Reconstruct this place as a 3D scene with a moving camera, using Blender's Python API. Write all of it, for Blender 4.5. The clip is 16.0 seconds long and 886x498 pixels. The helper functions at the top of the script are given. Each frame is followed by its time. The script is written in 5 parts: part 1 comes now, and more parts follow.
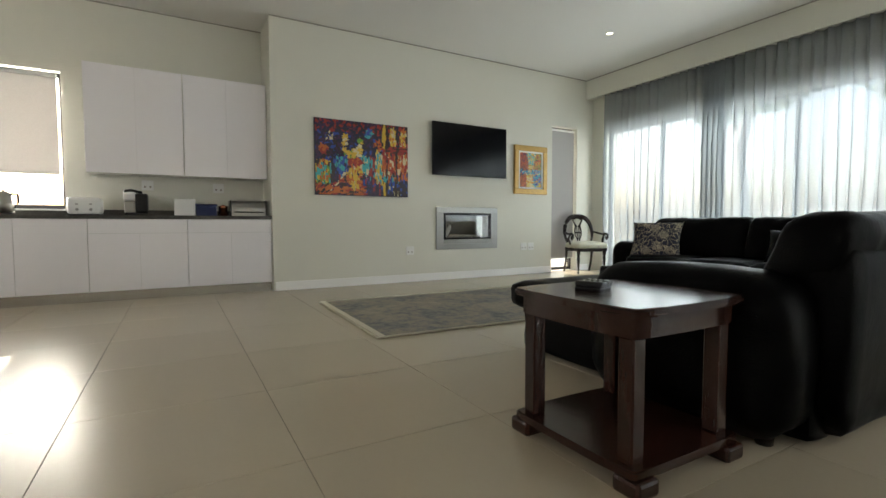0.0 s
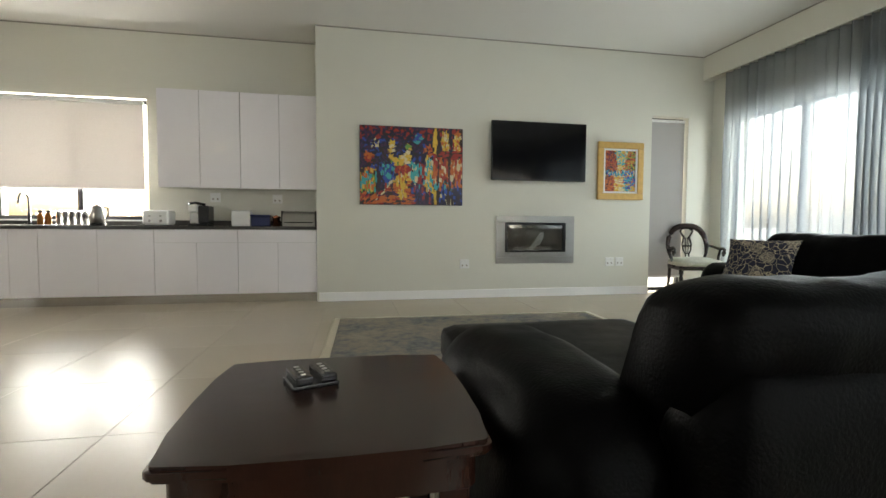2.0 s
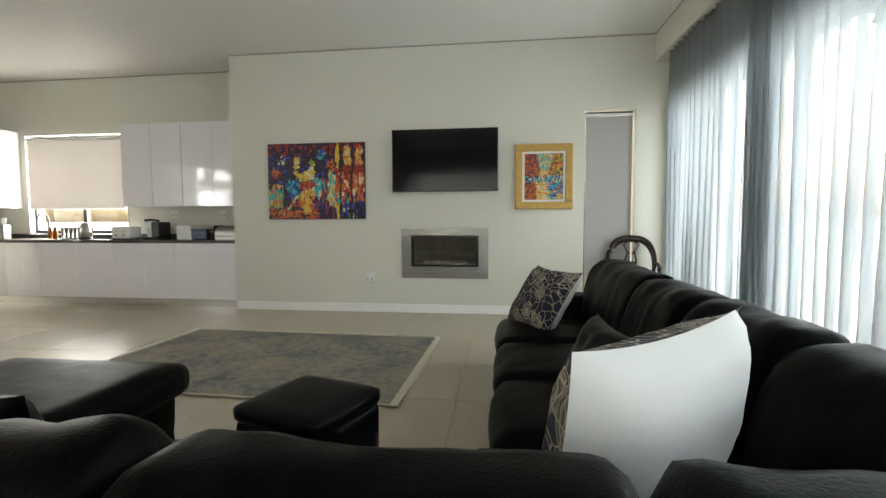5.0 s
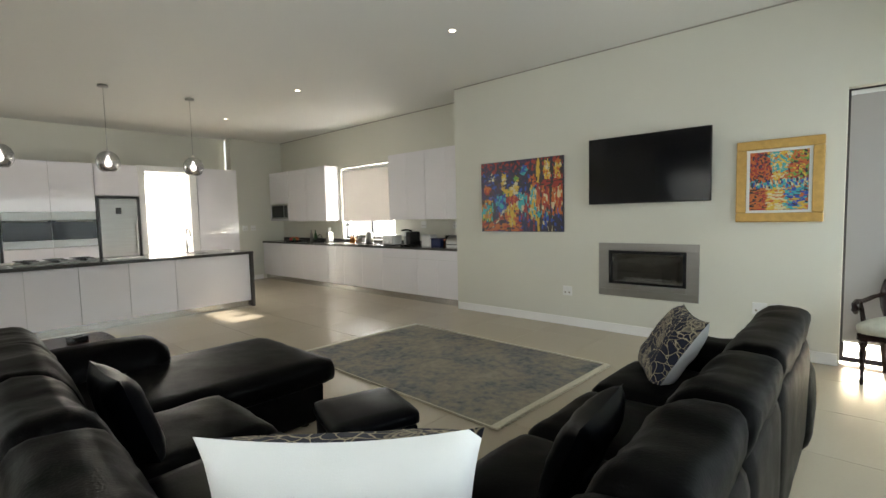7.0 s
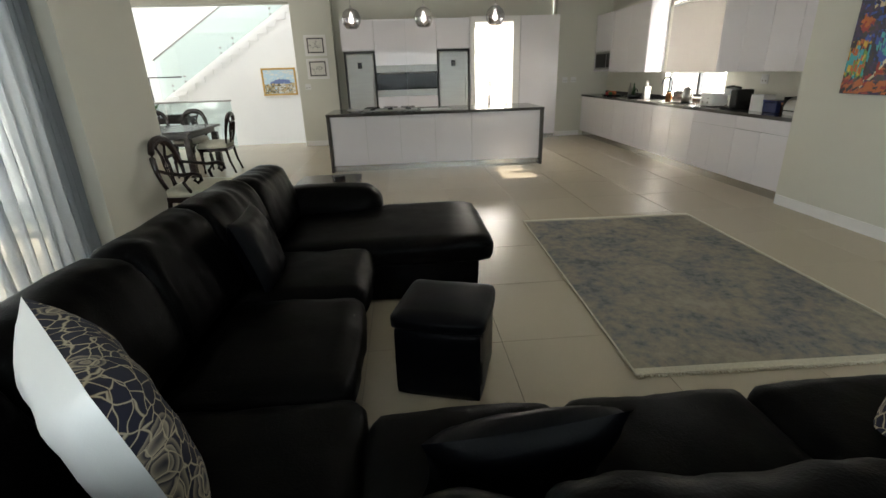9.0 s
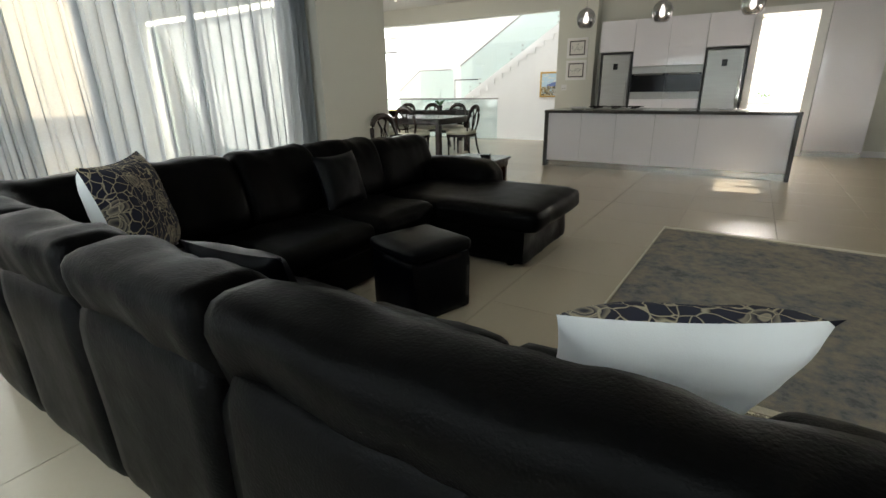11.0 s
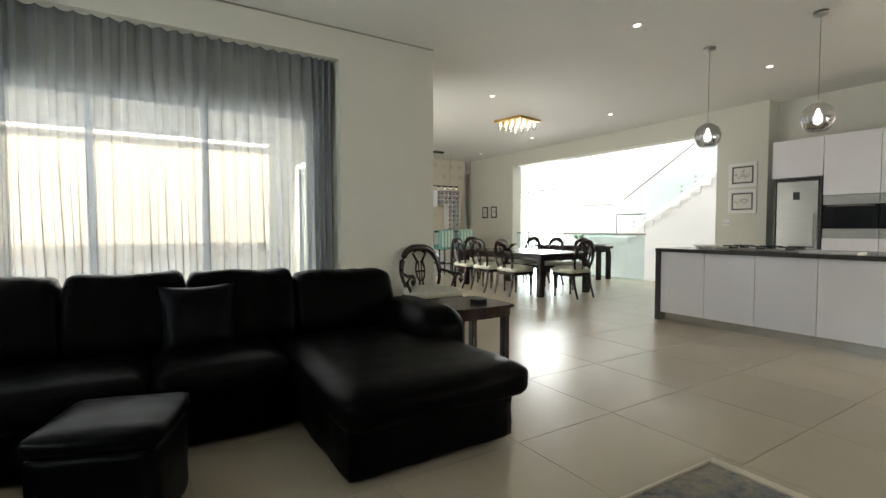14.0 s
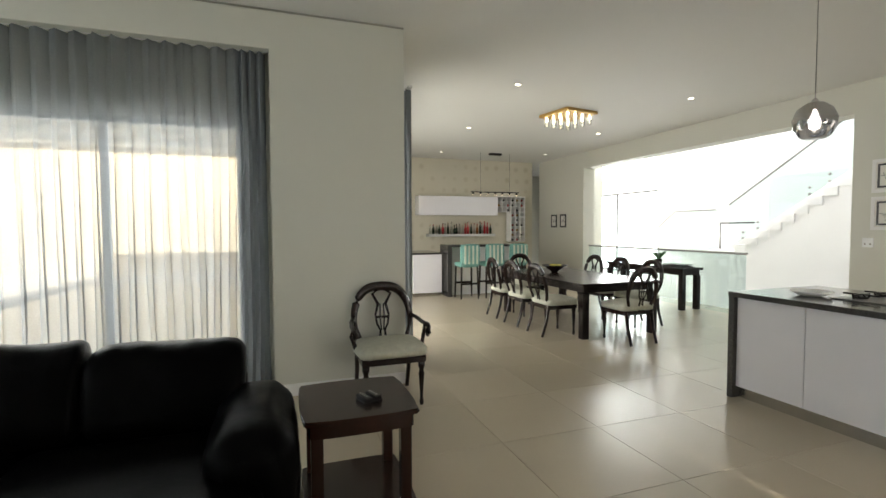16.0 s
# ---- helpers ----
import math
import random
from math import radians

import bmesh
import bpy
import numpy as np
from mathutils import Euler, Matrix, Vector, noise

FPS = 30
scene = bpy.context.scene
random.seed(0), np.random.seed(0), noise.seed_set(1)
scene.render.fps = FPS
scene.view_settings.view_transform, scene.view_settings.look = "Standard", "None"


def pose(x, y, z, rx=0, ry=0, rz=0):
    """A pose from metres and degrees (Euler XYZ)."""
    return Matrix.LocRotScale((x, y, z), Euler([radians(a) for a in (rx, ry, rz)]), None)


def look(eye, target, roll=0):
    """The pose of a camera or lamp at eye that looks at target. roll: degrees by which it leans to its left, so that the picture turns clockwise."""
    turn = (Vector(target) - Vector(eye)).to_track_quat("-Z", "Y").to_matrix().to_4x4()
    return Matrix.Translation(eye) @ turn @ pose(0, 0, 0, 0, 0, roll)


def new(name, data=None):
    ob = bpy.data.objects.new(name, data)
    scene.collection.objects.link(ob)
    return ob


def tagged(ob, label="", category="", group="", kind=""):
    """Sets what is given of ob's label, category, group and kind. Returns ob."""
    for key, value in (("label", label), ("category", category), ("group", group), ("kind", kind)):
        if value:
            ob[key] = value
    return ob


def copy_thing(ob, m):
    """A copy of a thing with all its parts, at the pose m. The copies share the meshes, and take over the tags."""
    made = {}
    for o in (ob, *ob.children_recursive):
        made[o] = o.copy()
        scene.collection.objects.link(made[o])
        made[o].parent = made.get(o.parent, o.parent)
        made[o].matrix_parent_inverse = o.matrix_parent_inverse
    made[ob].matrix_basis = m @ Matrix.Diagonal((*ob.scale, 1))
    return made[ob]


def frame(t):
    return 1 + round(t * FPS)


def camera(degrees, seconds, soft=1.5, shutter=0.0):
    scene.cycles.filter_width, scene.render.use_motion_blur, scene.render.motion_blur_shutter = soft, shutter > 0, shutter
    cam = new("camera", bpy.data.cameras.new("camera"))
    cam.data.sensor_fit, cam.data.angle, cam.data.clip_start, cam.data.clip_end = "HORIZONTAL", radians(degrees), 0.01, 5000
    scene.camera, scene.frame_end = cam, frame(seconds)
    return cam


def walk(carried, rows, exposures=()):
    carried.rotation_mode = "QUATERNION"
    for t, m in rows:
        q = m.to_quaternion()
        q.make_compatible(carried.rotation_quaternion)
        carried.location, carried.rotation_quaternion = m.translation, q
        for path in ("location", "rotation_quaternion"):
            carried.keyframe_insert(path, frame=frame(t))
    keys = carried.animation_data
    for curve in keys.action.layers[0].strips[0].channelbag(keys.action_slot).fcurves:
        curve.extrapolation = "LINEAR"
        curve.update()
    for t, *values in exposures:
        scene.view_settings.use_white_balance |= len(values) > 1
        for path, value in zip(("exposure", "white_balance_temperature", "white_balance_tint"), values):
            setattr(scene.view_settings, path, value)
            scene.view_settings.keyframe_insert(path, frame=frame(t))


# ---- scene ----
cam = camera(86.9, 16.0)
PATH = [
    (0, (0.233, 0.309, 0.818), (1.222, 2.044, 0.715), -0.1),
    (0.5, (0.614, 0.312, 0.893), (1.357, 2.166, 0.792), -0.2),
    (1, (0.967, 0.339, 0.946), (1.424, 2.284, 0.854), -0.1),
    (1.5, (1.241, 0.400, 0.968), (1.558, 2.375, 0.864), 0.2),
    (2, (1.700, 0.412, 0.953), (2.080, 2.374, 0.852), 0.3),
    (2.5, (2.190, 0.415, 0.956), (2.555, 2.382, 0.852), 0.2),
    (3, (2.697, 0.417, 0.998), (2.994, 2.396, 0.884), 0.1),
    (3.5, (3.205, 0.417, 1.036), (3.392, 2.405, 0.915), 0.0),
    (5.8, (5.444, 0.658, 1.31), (4.799, 2.545, 1.167), -0.5),
    (6, (5.528, 0.721, 1.338), (4.767, 2.565, 1.189), -0.6),
    (6.5, (5.749, 0.792, 1.423), (4.754, 2.52, 1.276), -0.8),
    (7, (6.0, 0.859, 1.453), (4.655, 2.333, 1.311), -1.3),
    (7.5, (6.104, 1.06, 1.461), (4.425, 2.118, 1.211), -1.5),
    (8, (6.177, 1.41, 1.49), (4.372, 2.099, 0.971), -1.6),
    (8.5, (6.144, 1.781, 1.509), (4.322, 2.233, 0.817), -1.8),
    (9, (6.129, 2.213, 1.508), (4.263, 2.349, 0.801), -1.8),
    (9.5, (6.136, 2.641, 1.481), (4.282, 2.394, 0.772), -1.9),
    (10, (6.167, 3.034, 1.447), (4.406, 2.408, 0.735), -1.6),
    (10.2, (6.26, 3.22, 1.411), (4.54, 2.484, 0.706), -1.6),
    (11.3, (6.16, 4.14, 1.215), (4.62, 3.03, 0.60), -0.6),
    (12.3, (5.596, 4.634, 1.035), (4.269, 3.233, 0.51), 0.4),
    (12.5, (5.366, 4.707, 1.068), (4.038, 3.292, 0.584), 0.4),
    (13, (4.838, 4.744, 1.087), (3.517, 3.278, 0.765), 0.2),
    (13.5, (4.405, 4.664, 1.13), (3.233, 3.048, 1.008), -0.1),
    (14, (3.892, 4.66, 1.192), (2.83, 2.967, 1.103), -0.1),
    (14.5, (3.42, 4.53, 1.252), (2.421, 2.8, 1.169), -0.1),
    (15, (2.914, 4.405, 1.352), (1.989, 2.634, 1.265), -0.1),
    (15.5, (2.440, 4.275, 1.420), (1.654, 2.437, 1.331), -0.1),
    (16, (2.034, 4.016, 1.490), (1.377, 2.129, 1.402), -0.2),
]
walk(cam, [(t, look(eye, target, roll)) for t, eye, target, roll in PATH],
     exposures=[(0, 1.84), (2, 1.93), (7, 1.86), (8, 1.70), (9, 1.68), (10, 1.54), (12.5, 1.70), (13.5, 1.84), (16, 1.84)])

# ---- world, sun, windows' light, fill lamps ----
world = bpy.data.worlds.new("world")
scene.world = world
world.use_nodes = True
wn = world.node_tree
sky = wn.nodes.new("ShaderNodeTexSky")
sky.sky_type = "NISHITA"
sky.sun_disc = False
sky.sun_elevation = radians(23)
sky.sun_rotation = radians(3)
sky.air_density, sky.dust_density = 1.0, 5.0
wn.links.new(sky.outputs[0], wn.nodes["Background"].inputs[0])
wn.nodes["Background"].inputs[1].default_value = 0.15

sun = new("sun", bpy.data.lights.new("sun", "SUN"))
sun.data.energy, sun.data.angle, sun.data.color = 5.0, radians(0.6), (1.0, 0.93, 0.82)
sun.matrix_world = look((0, 0, 0), (0.06, -0.92, -0.385))


def area_lamp(name, m, w, h, power, color=(1, 1, 1)):
    ob = new(name, bpy.data.lights.new(name, "AREA"))
    ob.data.shape, ob.data.size, ob.data.size_y = "RECTANGLE", w, h
    ob.data.energy, ob.data.color = power, color
    ob.matrix_world = m
    return ob


SKY = (0.90, 0.965, 1.0)
area_lamp("window_light_east", look((7.55, 3.3, 1.45), (0, 3.3, -1.75)), 5.6, 2.7, 125, SKY)
area_lamp("window_light_patio", look((4.45, -1.2, 1.35), (4.45, 5, -1.45)), 4.2, 2.6, 62, (1, 0.985, 0.97))
area_lamp("window_light_kitchen", look((-1.7, 7.42, 1.76), (-1.7, 3, 1.76)), 1.75, 1.55, 95, (1, 0.96, 0.9))
# two added fill lamps under the scullery and hall ceilings, no windows there
area_lamp("window_light_scullery", look((-7.0, 4.3, 2.9), (-6.6, 4.3, 0)), 1.8, 1.4, 110, (1, 0.95, 0.86))
area_lamp("window_light_hall", look((-7.3, -4.5, 6.6), (-7.0, -4.2, 0)), 4.0, 6.5, 105, (0.95, 0.98, 1.0))
area_lamp("window_light_hall_end", look((-10.3, -9.6, 3.0), (-3, -9.6, 2.6)), 4.4, 6.4, 290, (1, 0.99, 0.98))
area_lamp("window_light_dining", look((1.5, -3.4, 1.4), (-3, -3.4, 0.2)), 4.3, 2.4, 125, (1, 0.96, 0.9))


# ---- materials ----
def mat(name, color, rough=0.5, metal=0.0, var=0.06, scale=6.0, fine=80.0, bump=0.0, tint=None, spec=0.5, coat=0.0,
        stretch=(1, 1, 1), by_object=0.0, even=False):
    m = bpy.data.materials.new(name)
    m.use_nodes = True
    nt = m.node_tree
    p = nt.nodes["Principled BSDF"]
    p.inputs["Roughness"].default_value = rough
    p.inputs["Metallic"].default_value = metal
    p.inputs["Specular IOR Level"].default_value = spec
    p.inputs["Coat Weight"].default_value = coat
    p.inputs["Coat Roughness"].default_value = 0.04
    tc = nt.nodes.new("ShaderNodeTexCoord")
    mp = nt.nodes.new("ShaderNodeMapping")
    mp.inputs["Scale"].default_value = stretch
    nt.links.new(tc.outputs["Object"], mp.inputs[0])
    n1 = nt.nodes.new("ShaderNodeTexNoise")
    n1.inputs["Scale"].default_value = scale
    n1.inputs["Detail"].default_value = 4
    n2 = nt.nodes.new("ShaderNodeTexNoise")
    n2.inputs["Scale"].default_value = fine
    for n in (n1, n2):
        nt.links.new(mp.outputs[0], n.inputs["Vector"])
    mix = nt.nodes.new("ShaderNodeMix")
    mix.data_type = "RGBA"
    dark = [c * (1 - var * 2) for c in color]
    other = tint if tint else [min(1, c * (1 + var)) for c in color]
    mix.inputs["A"].default_value = (*dark, 1)
    mix.inputs["B"].default_value = (*other, 1)
    add = nt.nodes.new("ShaderNodeMath")
    add.operation = "MULTIPLY_ADD"
    add.inputs[1].default_value = 0.35
    nt.links.new(n2.outputs[0], add.inputs[0])
    sub = nt.nodes.new("ShaderNodeMath")
    sub.operation = "MULTIPLY"
    sub.inputs[1].default_value = 0.9
    nt.links.new(n1.outputs[0], sub.inputs[0])
    nt.links.new(sub.outputs[0], add.inputs[2])
    nt.links.new(add.outputs[0], mix.inputs["Factor"])
    out = mix.outputs["Result"]
    if by_object:
        info = nt.nodes.new("ShaderNodeObjectInfo")
        hsv = nt.nodes.new("ShaderNodeHueSaturation")
        rng = nt.nodes.new("ShaderNodeMapRange")
        rng.inputs["To Min"].default_value, rng.inputs["To Max"].default_value = 1 - by_object, 1 + by_object
        nt.links.new(info.outputs["Random"], rng.inputs["Value"])
        nt.links.new(rng.outputs[0], hsv.inputs["Value"])
        nt.links.new(out, hsv.inputs["Color"])
        out = hsv.outputs[0]
    nt.links.new(out, p.inputs["Base Color"])
    if not even:
        rr = nt.nodes.new("ShaderNodeMapRange")
        rr.inputs["To Min"].default_value, rr.inputs["To Max"].default_value = rough * 0.8, min(1, rough * 1.2)
        nt.links.new(n1.outputs[0], rr.inputs["Value"])
        nt.links.new(rr.outputs[0], p.inputs["Roughness"])
    if bump:
        b = nt.nodes.new("ShaderNodeBump")
        b.inputs["Strength"].default_value = bump
        b.inputs["Distance"].default_value = 0.01
        nt.links.new(add.outputs[0], b.inputs["Height"])
        nt.links.new(b.outputs[0], p.inputs["Normal"])
    return m


def wood(name, color, rough=0.3):
    return mat(name, color, rough, var=0.25, scale=3, fine=40, bump=0.05, stretch=(6, 6, 1), coat=0.08, spec=0.35)


PAINT = mat("wall_paint", (0.62, 0.612, 0.535), 0.6, var=0.02, scale=1.3, fine=160, bump=0.03)
WHITE = mat("white_paint", (0.80, 0.79, 0.77), 0.5, var=0.02, scale=2, fine=120, bump=0.02)
CEIL = mat("ceiling_paint", (0.74, 0.73, 0.69), 0.7, var=0.015, scale=1, fine=120, bump=0.02)
TILE = mat("porcelain_tile", (0.44, 0.38, 0.285), 0.27, var=0.035, scale=0.9, fine=40, even=True, by_object=0.035, spec=0.5)
GROUT = mat("grout", (0.27, 0.24, 0.195), 0.8, var=0.1, scale=9)
GAP_SHADE = mat("gap_shade_paint", (0.30, 0.29, 0.25), 0.8, var=0.05)
GLOSS = mat("white_gloss_lacquer", (0.79, 0.77, 0.80), 0.07, var=0.01, scale=1.2, coat=0.6, by_object=0.015)
CARCASS = mat("white_melamine", (0.6, 0.6, 0.6), 0.35, var=0.02)
GRANITE = mat("dark_granite", (0.035, 0.032, 0.032), 0.12, var=0.4, scale=60, fine=260, tint=(0.09, 0.085, 0.08))
BLACKTRIM = mat("black_trim", (0.018, 0.017, 0.017), 0.3, var=0.2)
STEEL = mat("brushed_steel", (0.36, 0.355, 0.335), 0.34, 1.0, var=0.08, scale=2, fine=120, stretch=(1, 1, 14), bump=0.02)
STEELH = mat("brushed_steel_plinth", (0.55, 0.53, 0.5), 0.25, 1.0, var=0.08, scale=2, fine=90, stretch=(1, 1, 18), bump=0.03)
CHROME = mat("chrome", (0.75, 0.75, 0.76), 0.06, 1.0, var=0.02)
LEATHER = mat("dark_brown_leather", (0.0013, 0.0012, 0.0012), 0.40, var=0.25, scale=9, fine=150, bump=0.3, spec=0.045)
LEATHER2 = mat("black_cushion_leather", (0.0012, 0.0014, 0.0022), 0.36, var=0.2, scale=7, fine=150, bump=0.1, spec=0.08)
MAHOGANY = wood("mahogany", (0.026, 0.0095, 0.006), 0.22)
DARKWOOD = wood("dark_mahogany", (0.014, 0.006, 0.0045), 0.25)
WENGE = wood("wenge", (0.012, 0.0065, 0.0055), 0.25)
ALU = mat("dark_aluminium_frame", (0.03, 0.03, 0.033), 0.4, 0.4, var=0.1)
BLIND = mat("grey_roller_blind", (0.36, 0.345, 0.33), 0.8, var=0.03, scale=3, fine=300, bump=0.05)
PLASTIC_W = mat("white_plastic", (0.72, 0.72, 0.7), 0.3, var=0.02)
PLASTIC_B = mat("black_plastic", (0.012, 0.012, 0.013), 0.25, var=0.2)
SCREEN = mat("tv_screen", (0.004, 0.004, 0.005), 0.1, var=0.05, spec=0.28)
GOLD = mat("gilt_wood", (0.48, 0.30, 0.085), 0.4, 0.35, var=0.22, scale=20, fine=120, bump=0.2)
UPHOL = mat("pale_green_damask", (0.50, 0.50, 0.41), 0.75, var=0.16, scale=24, fine=160, bump=0.2)
LINEN = mat("white_linen", (0.72, 0.73, 0.72), 0.85, var=0.03, scale=5, fine=320, bump=0.12)
GREENST = mat("teal_stripe_fabric", (0.16, 0.34, 0.30), 0.8, var=0.1, scale=5, fine=200)
CREAMST = mat("cream_stripe_fabric", (0.55, 0.60, 0.50), 0.8, var=0.08, scale=5, fine=200)
PEBBLE = mat("white_pebble", (0.75, 0.73, 0.7), 0.6, var=0.06, scale=20)
PLANT = mat("leaf_green", (0.03, 0.10, 0.025), 0.45, var=0.3, scale=12)
HEDGE = mat("garden_foliage", (0.10, 0.17, 0.03), 0.55, var=0.4, scale=3)
PLASTER = mat("outside_plaster", (0.34, 0.295, 0.22), 0.8, var=0.06, scale=2, fine=60, bump=0.1)
PAVING = mat("outside_paving", (0.55, 0.53, 0.48), 0.8, var=0.08, scale=0.6, fine=12)
STONE = mat("pale_marble_sill", (0.6, 0.6, 0.58), 0.3, var=0.06, scale=8)
ROUGHBLUE = mat("blue_enamel", (0.02, 0.03, 0.10), 0.25, var=0.1)
COPPER = mat("copper", (0.55, 0.22, 0.12), 0.25, 1.0, var=0.1)
RED = mat("red_enamel", (0.4, 0.02, 0.02), 0.3, var=0.1)
YELLOW = mat("lemon_yellow", (0.55, 0.5, 0.05), 0.45, var=0.1)
ORANGE = mat("orange_clay", (0.5, 0.12, 0.03), 0.5, var=0.1)
PAPER = mat("paper", (0.72, 0.70, 0.64), 0.8, var=0.03, scale=6)
INK = mat("pencil_grey", (0.25, 0.24, 0.22), 0.8, var=0.2)
FRINGE = mat("cream_fringe", (0.55, 0.50, 0.38), 0.9, var=0.15, scale=60, fine=300, bump=0.3)
AMBER = mat("amber_liquid", (0.25, 0.09, 0.02), 0.1, var=0.2)
BOTTLE = mat("dark_bottle_glass", (0.02, 0.035, 0.02), 0.08, var=0.2)


def glass(name, color, rough=0.0, mixing=0.85):
    m = bpy.data.materials.new(name)
    m.use_nodes = True
    nt = m.node_tree
    nt.nodes.remove(nt.nodes["Principled BSDF"])
    tr = nt.nodes.new("ShaderNodeBsdfTransparent")
    tr.inputs[0].default_value = (*color, 1)
    gl = nt.nodes.new("ShaderNodeBsdfGlossy")
    gl.inputs["Roughness"].default_value = rough
    mx = nt.nodes.new("ShaderNodeMixShader")
    mx.inputs[0].default_value = 1 - mixing
    nt.links.new(tr.outputs[0], mx.inputs[1])
    nt.links.new(gl.outputs[0], mx.inputs[2])
    nt.links.new(mx.outputs[0], nt.nodes["Material Output"].inputs[0])
    return m


PANE = glass("window_glass", (0.96, 0.98, 0.97), 0.0, 0.93)
GREENGLASS = glass("balustrade_glass", (0.89, 0.96, 0.955), 0.0, 0.9)
SMOKE = glass("smoked_chrome_glass", (0.5, 0.5, 0.52), 0.02, 0.5)
FIREGLASS = glass("fire_glass", (0.8, 0.79, 0.75), 0.01, 0.72)
CLEAR = glass("clear_glass", (0.85, 0.88, 0.87), 0.0, 0.8)


def cloth(name, color, thru, see):
    m = bpy.data.materials.new(name)
    m.use_nodes = True
    nt = m.node_tree
    nt.nodes.remove(nt.nodes["Principled BSDF"])
    d = nt.nodes.new("ShaderNodeBsdfDiffuse")
    t = nt.nodes.new("ShaderNodeBsdfTranslucent")
    s = nt.nodes.new("ShaderNodeBsdfTransparent")
    tc = nt.nodes.new("ShaderNodeTexCoord")
    n = nt.nodes.new("ShaderNodeTexNoise")
    n.inputs["Scale"].default_value = 90
    nt.links.new(tc.outputs["Object"], n.inputs["Vector"])
    mc = nt.nodes.new("ShaderNodeMix")
    mc.data_type = "RGBA"
    mc.inputs["A"].default_value = (*[c * 0.85 for c in color], 1)
    mc.inputs["B"].default_value = (*color, 1)
    nt.links.new(n.outputs[0], mc.inputs["Factor"])
    nt.links.new(mc.outputs["Result"], d.inputs[0])
    nt.links.new(mc.outputs["Result"], t.inputs[0])
    a = nt.nodes.new("ShaderNodeMixShader")
    a.inputs[0].default_value = thru
    b = nt.nodes.new("ShaderNodeMixShader")
    b.inputs[0].default_value = see
    nt.links.new(d.outputs[0], a.inputs[1])
    nt.links.new(t.outputs[0], a.inputs[2])
    nt.links.new(a.outputs[0], b.inputs[1])
    nt.links.new(s.outputs[0], b.inputs[2])
    nt.links.new(b.outputs[0], nt.nodes["Material Output"].inputs[0])
    return m


SHEER = cloth("grey_voile", (0.37, 0.395, 0.415), 0.5, 0.36)
DRAPE = cloth("grey_blue_drape", (0.30, 0.325, 0.345), 0.35, 0.12)
BLINDLIT = cloth("roller_blind_fabric", (0.5, 0.48, 0.46), 0.24, 0.0)


def glow(name, color, strength):
    m = bpy.data.materials.new(name)
    m.use_nodes = True
    p = m.node_tree.nodes["Principled BSDF"]
    p.inputs["Base Color"].default_value = (*color, 1)
    p.inputs["Emission Color"].default_value = (*color, 1)
    p.inputs["Emission Strength"].default_value = strength
    return m


LAMP = glow("lamp_warm", (1.0, 0.86, 0.62), 4)
BULB = glow("bulb_white", (1.0, 0.92, 0.8), 3.2)
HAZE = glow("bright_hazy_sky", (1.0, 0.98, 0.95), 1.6)


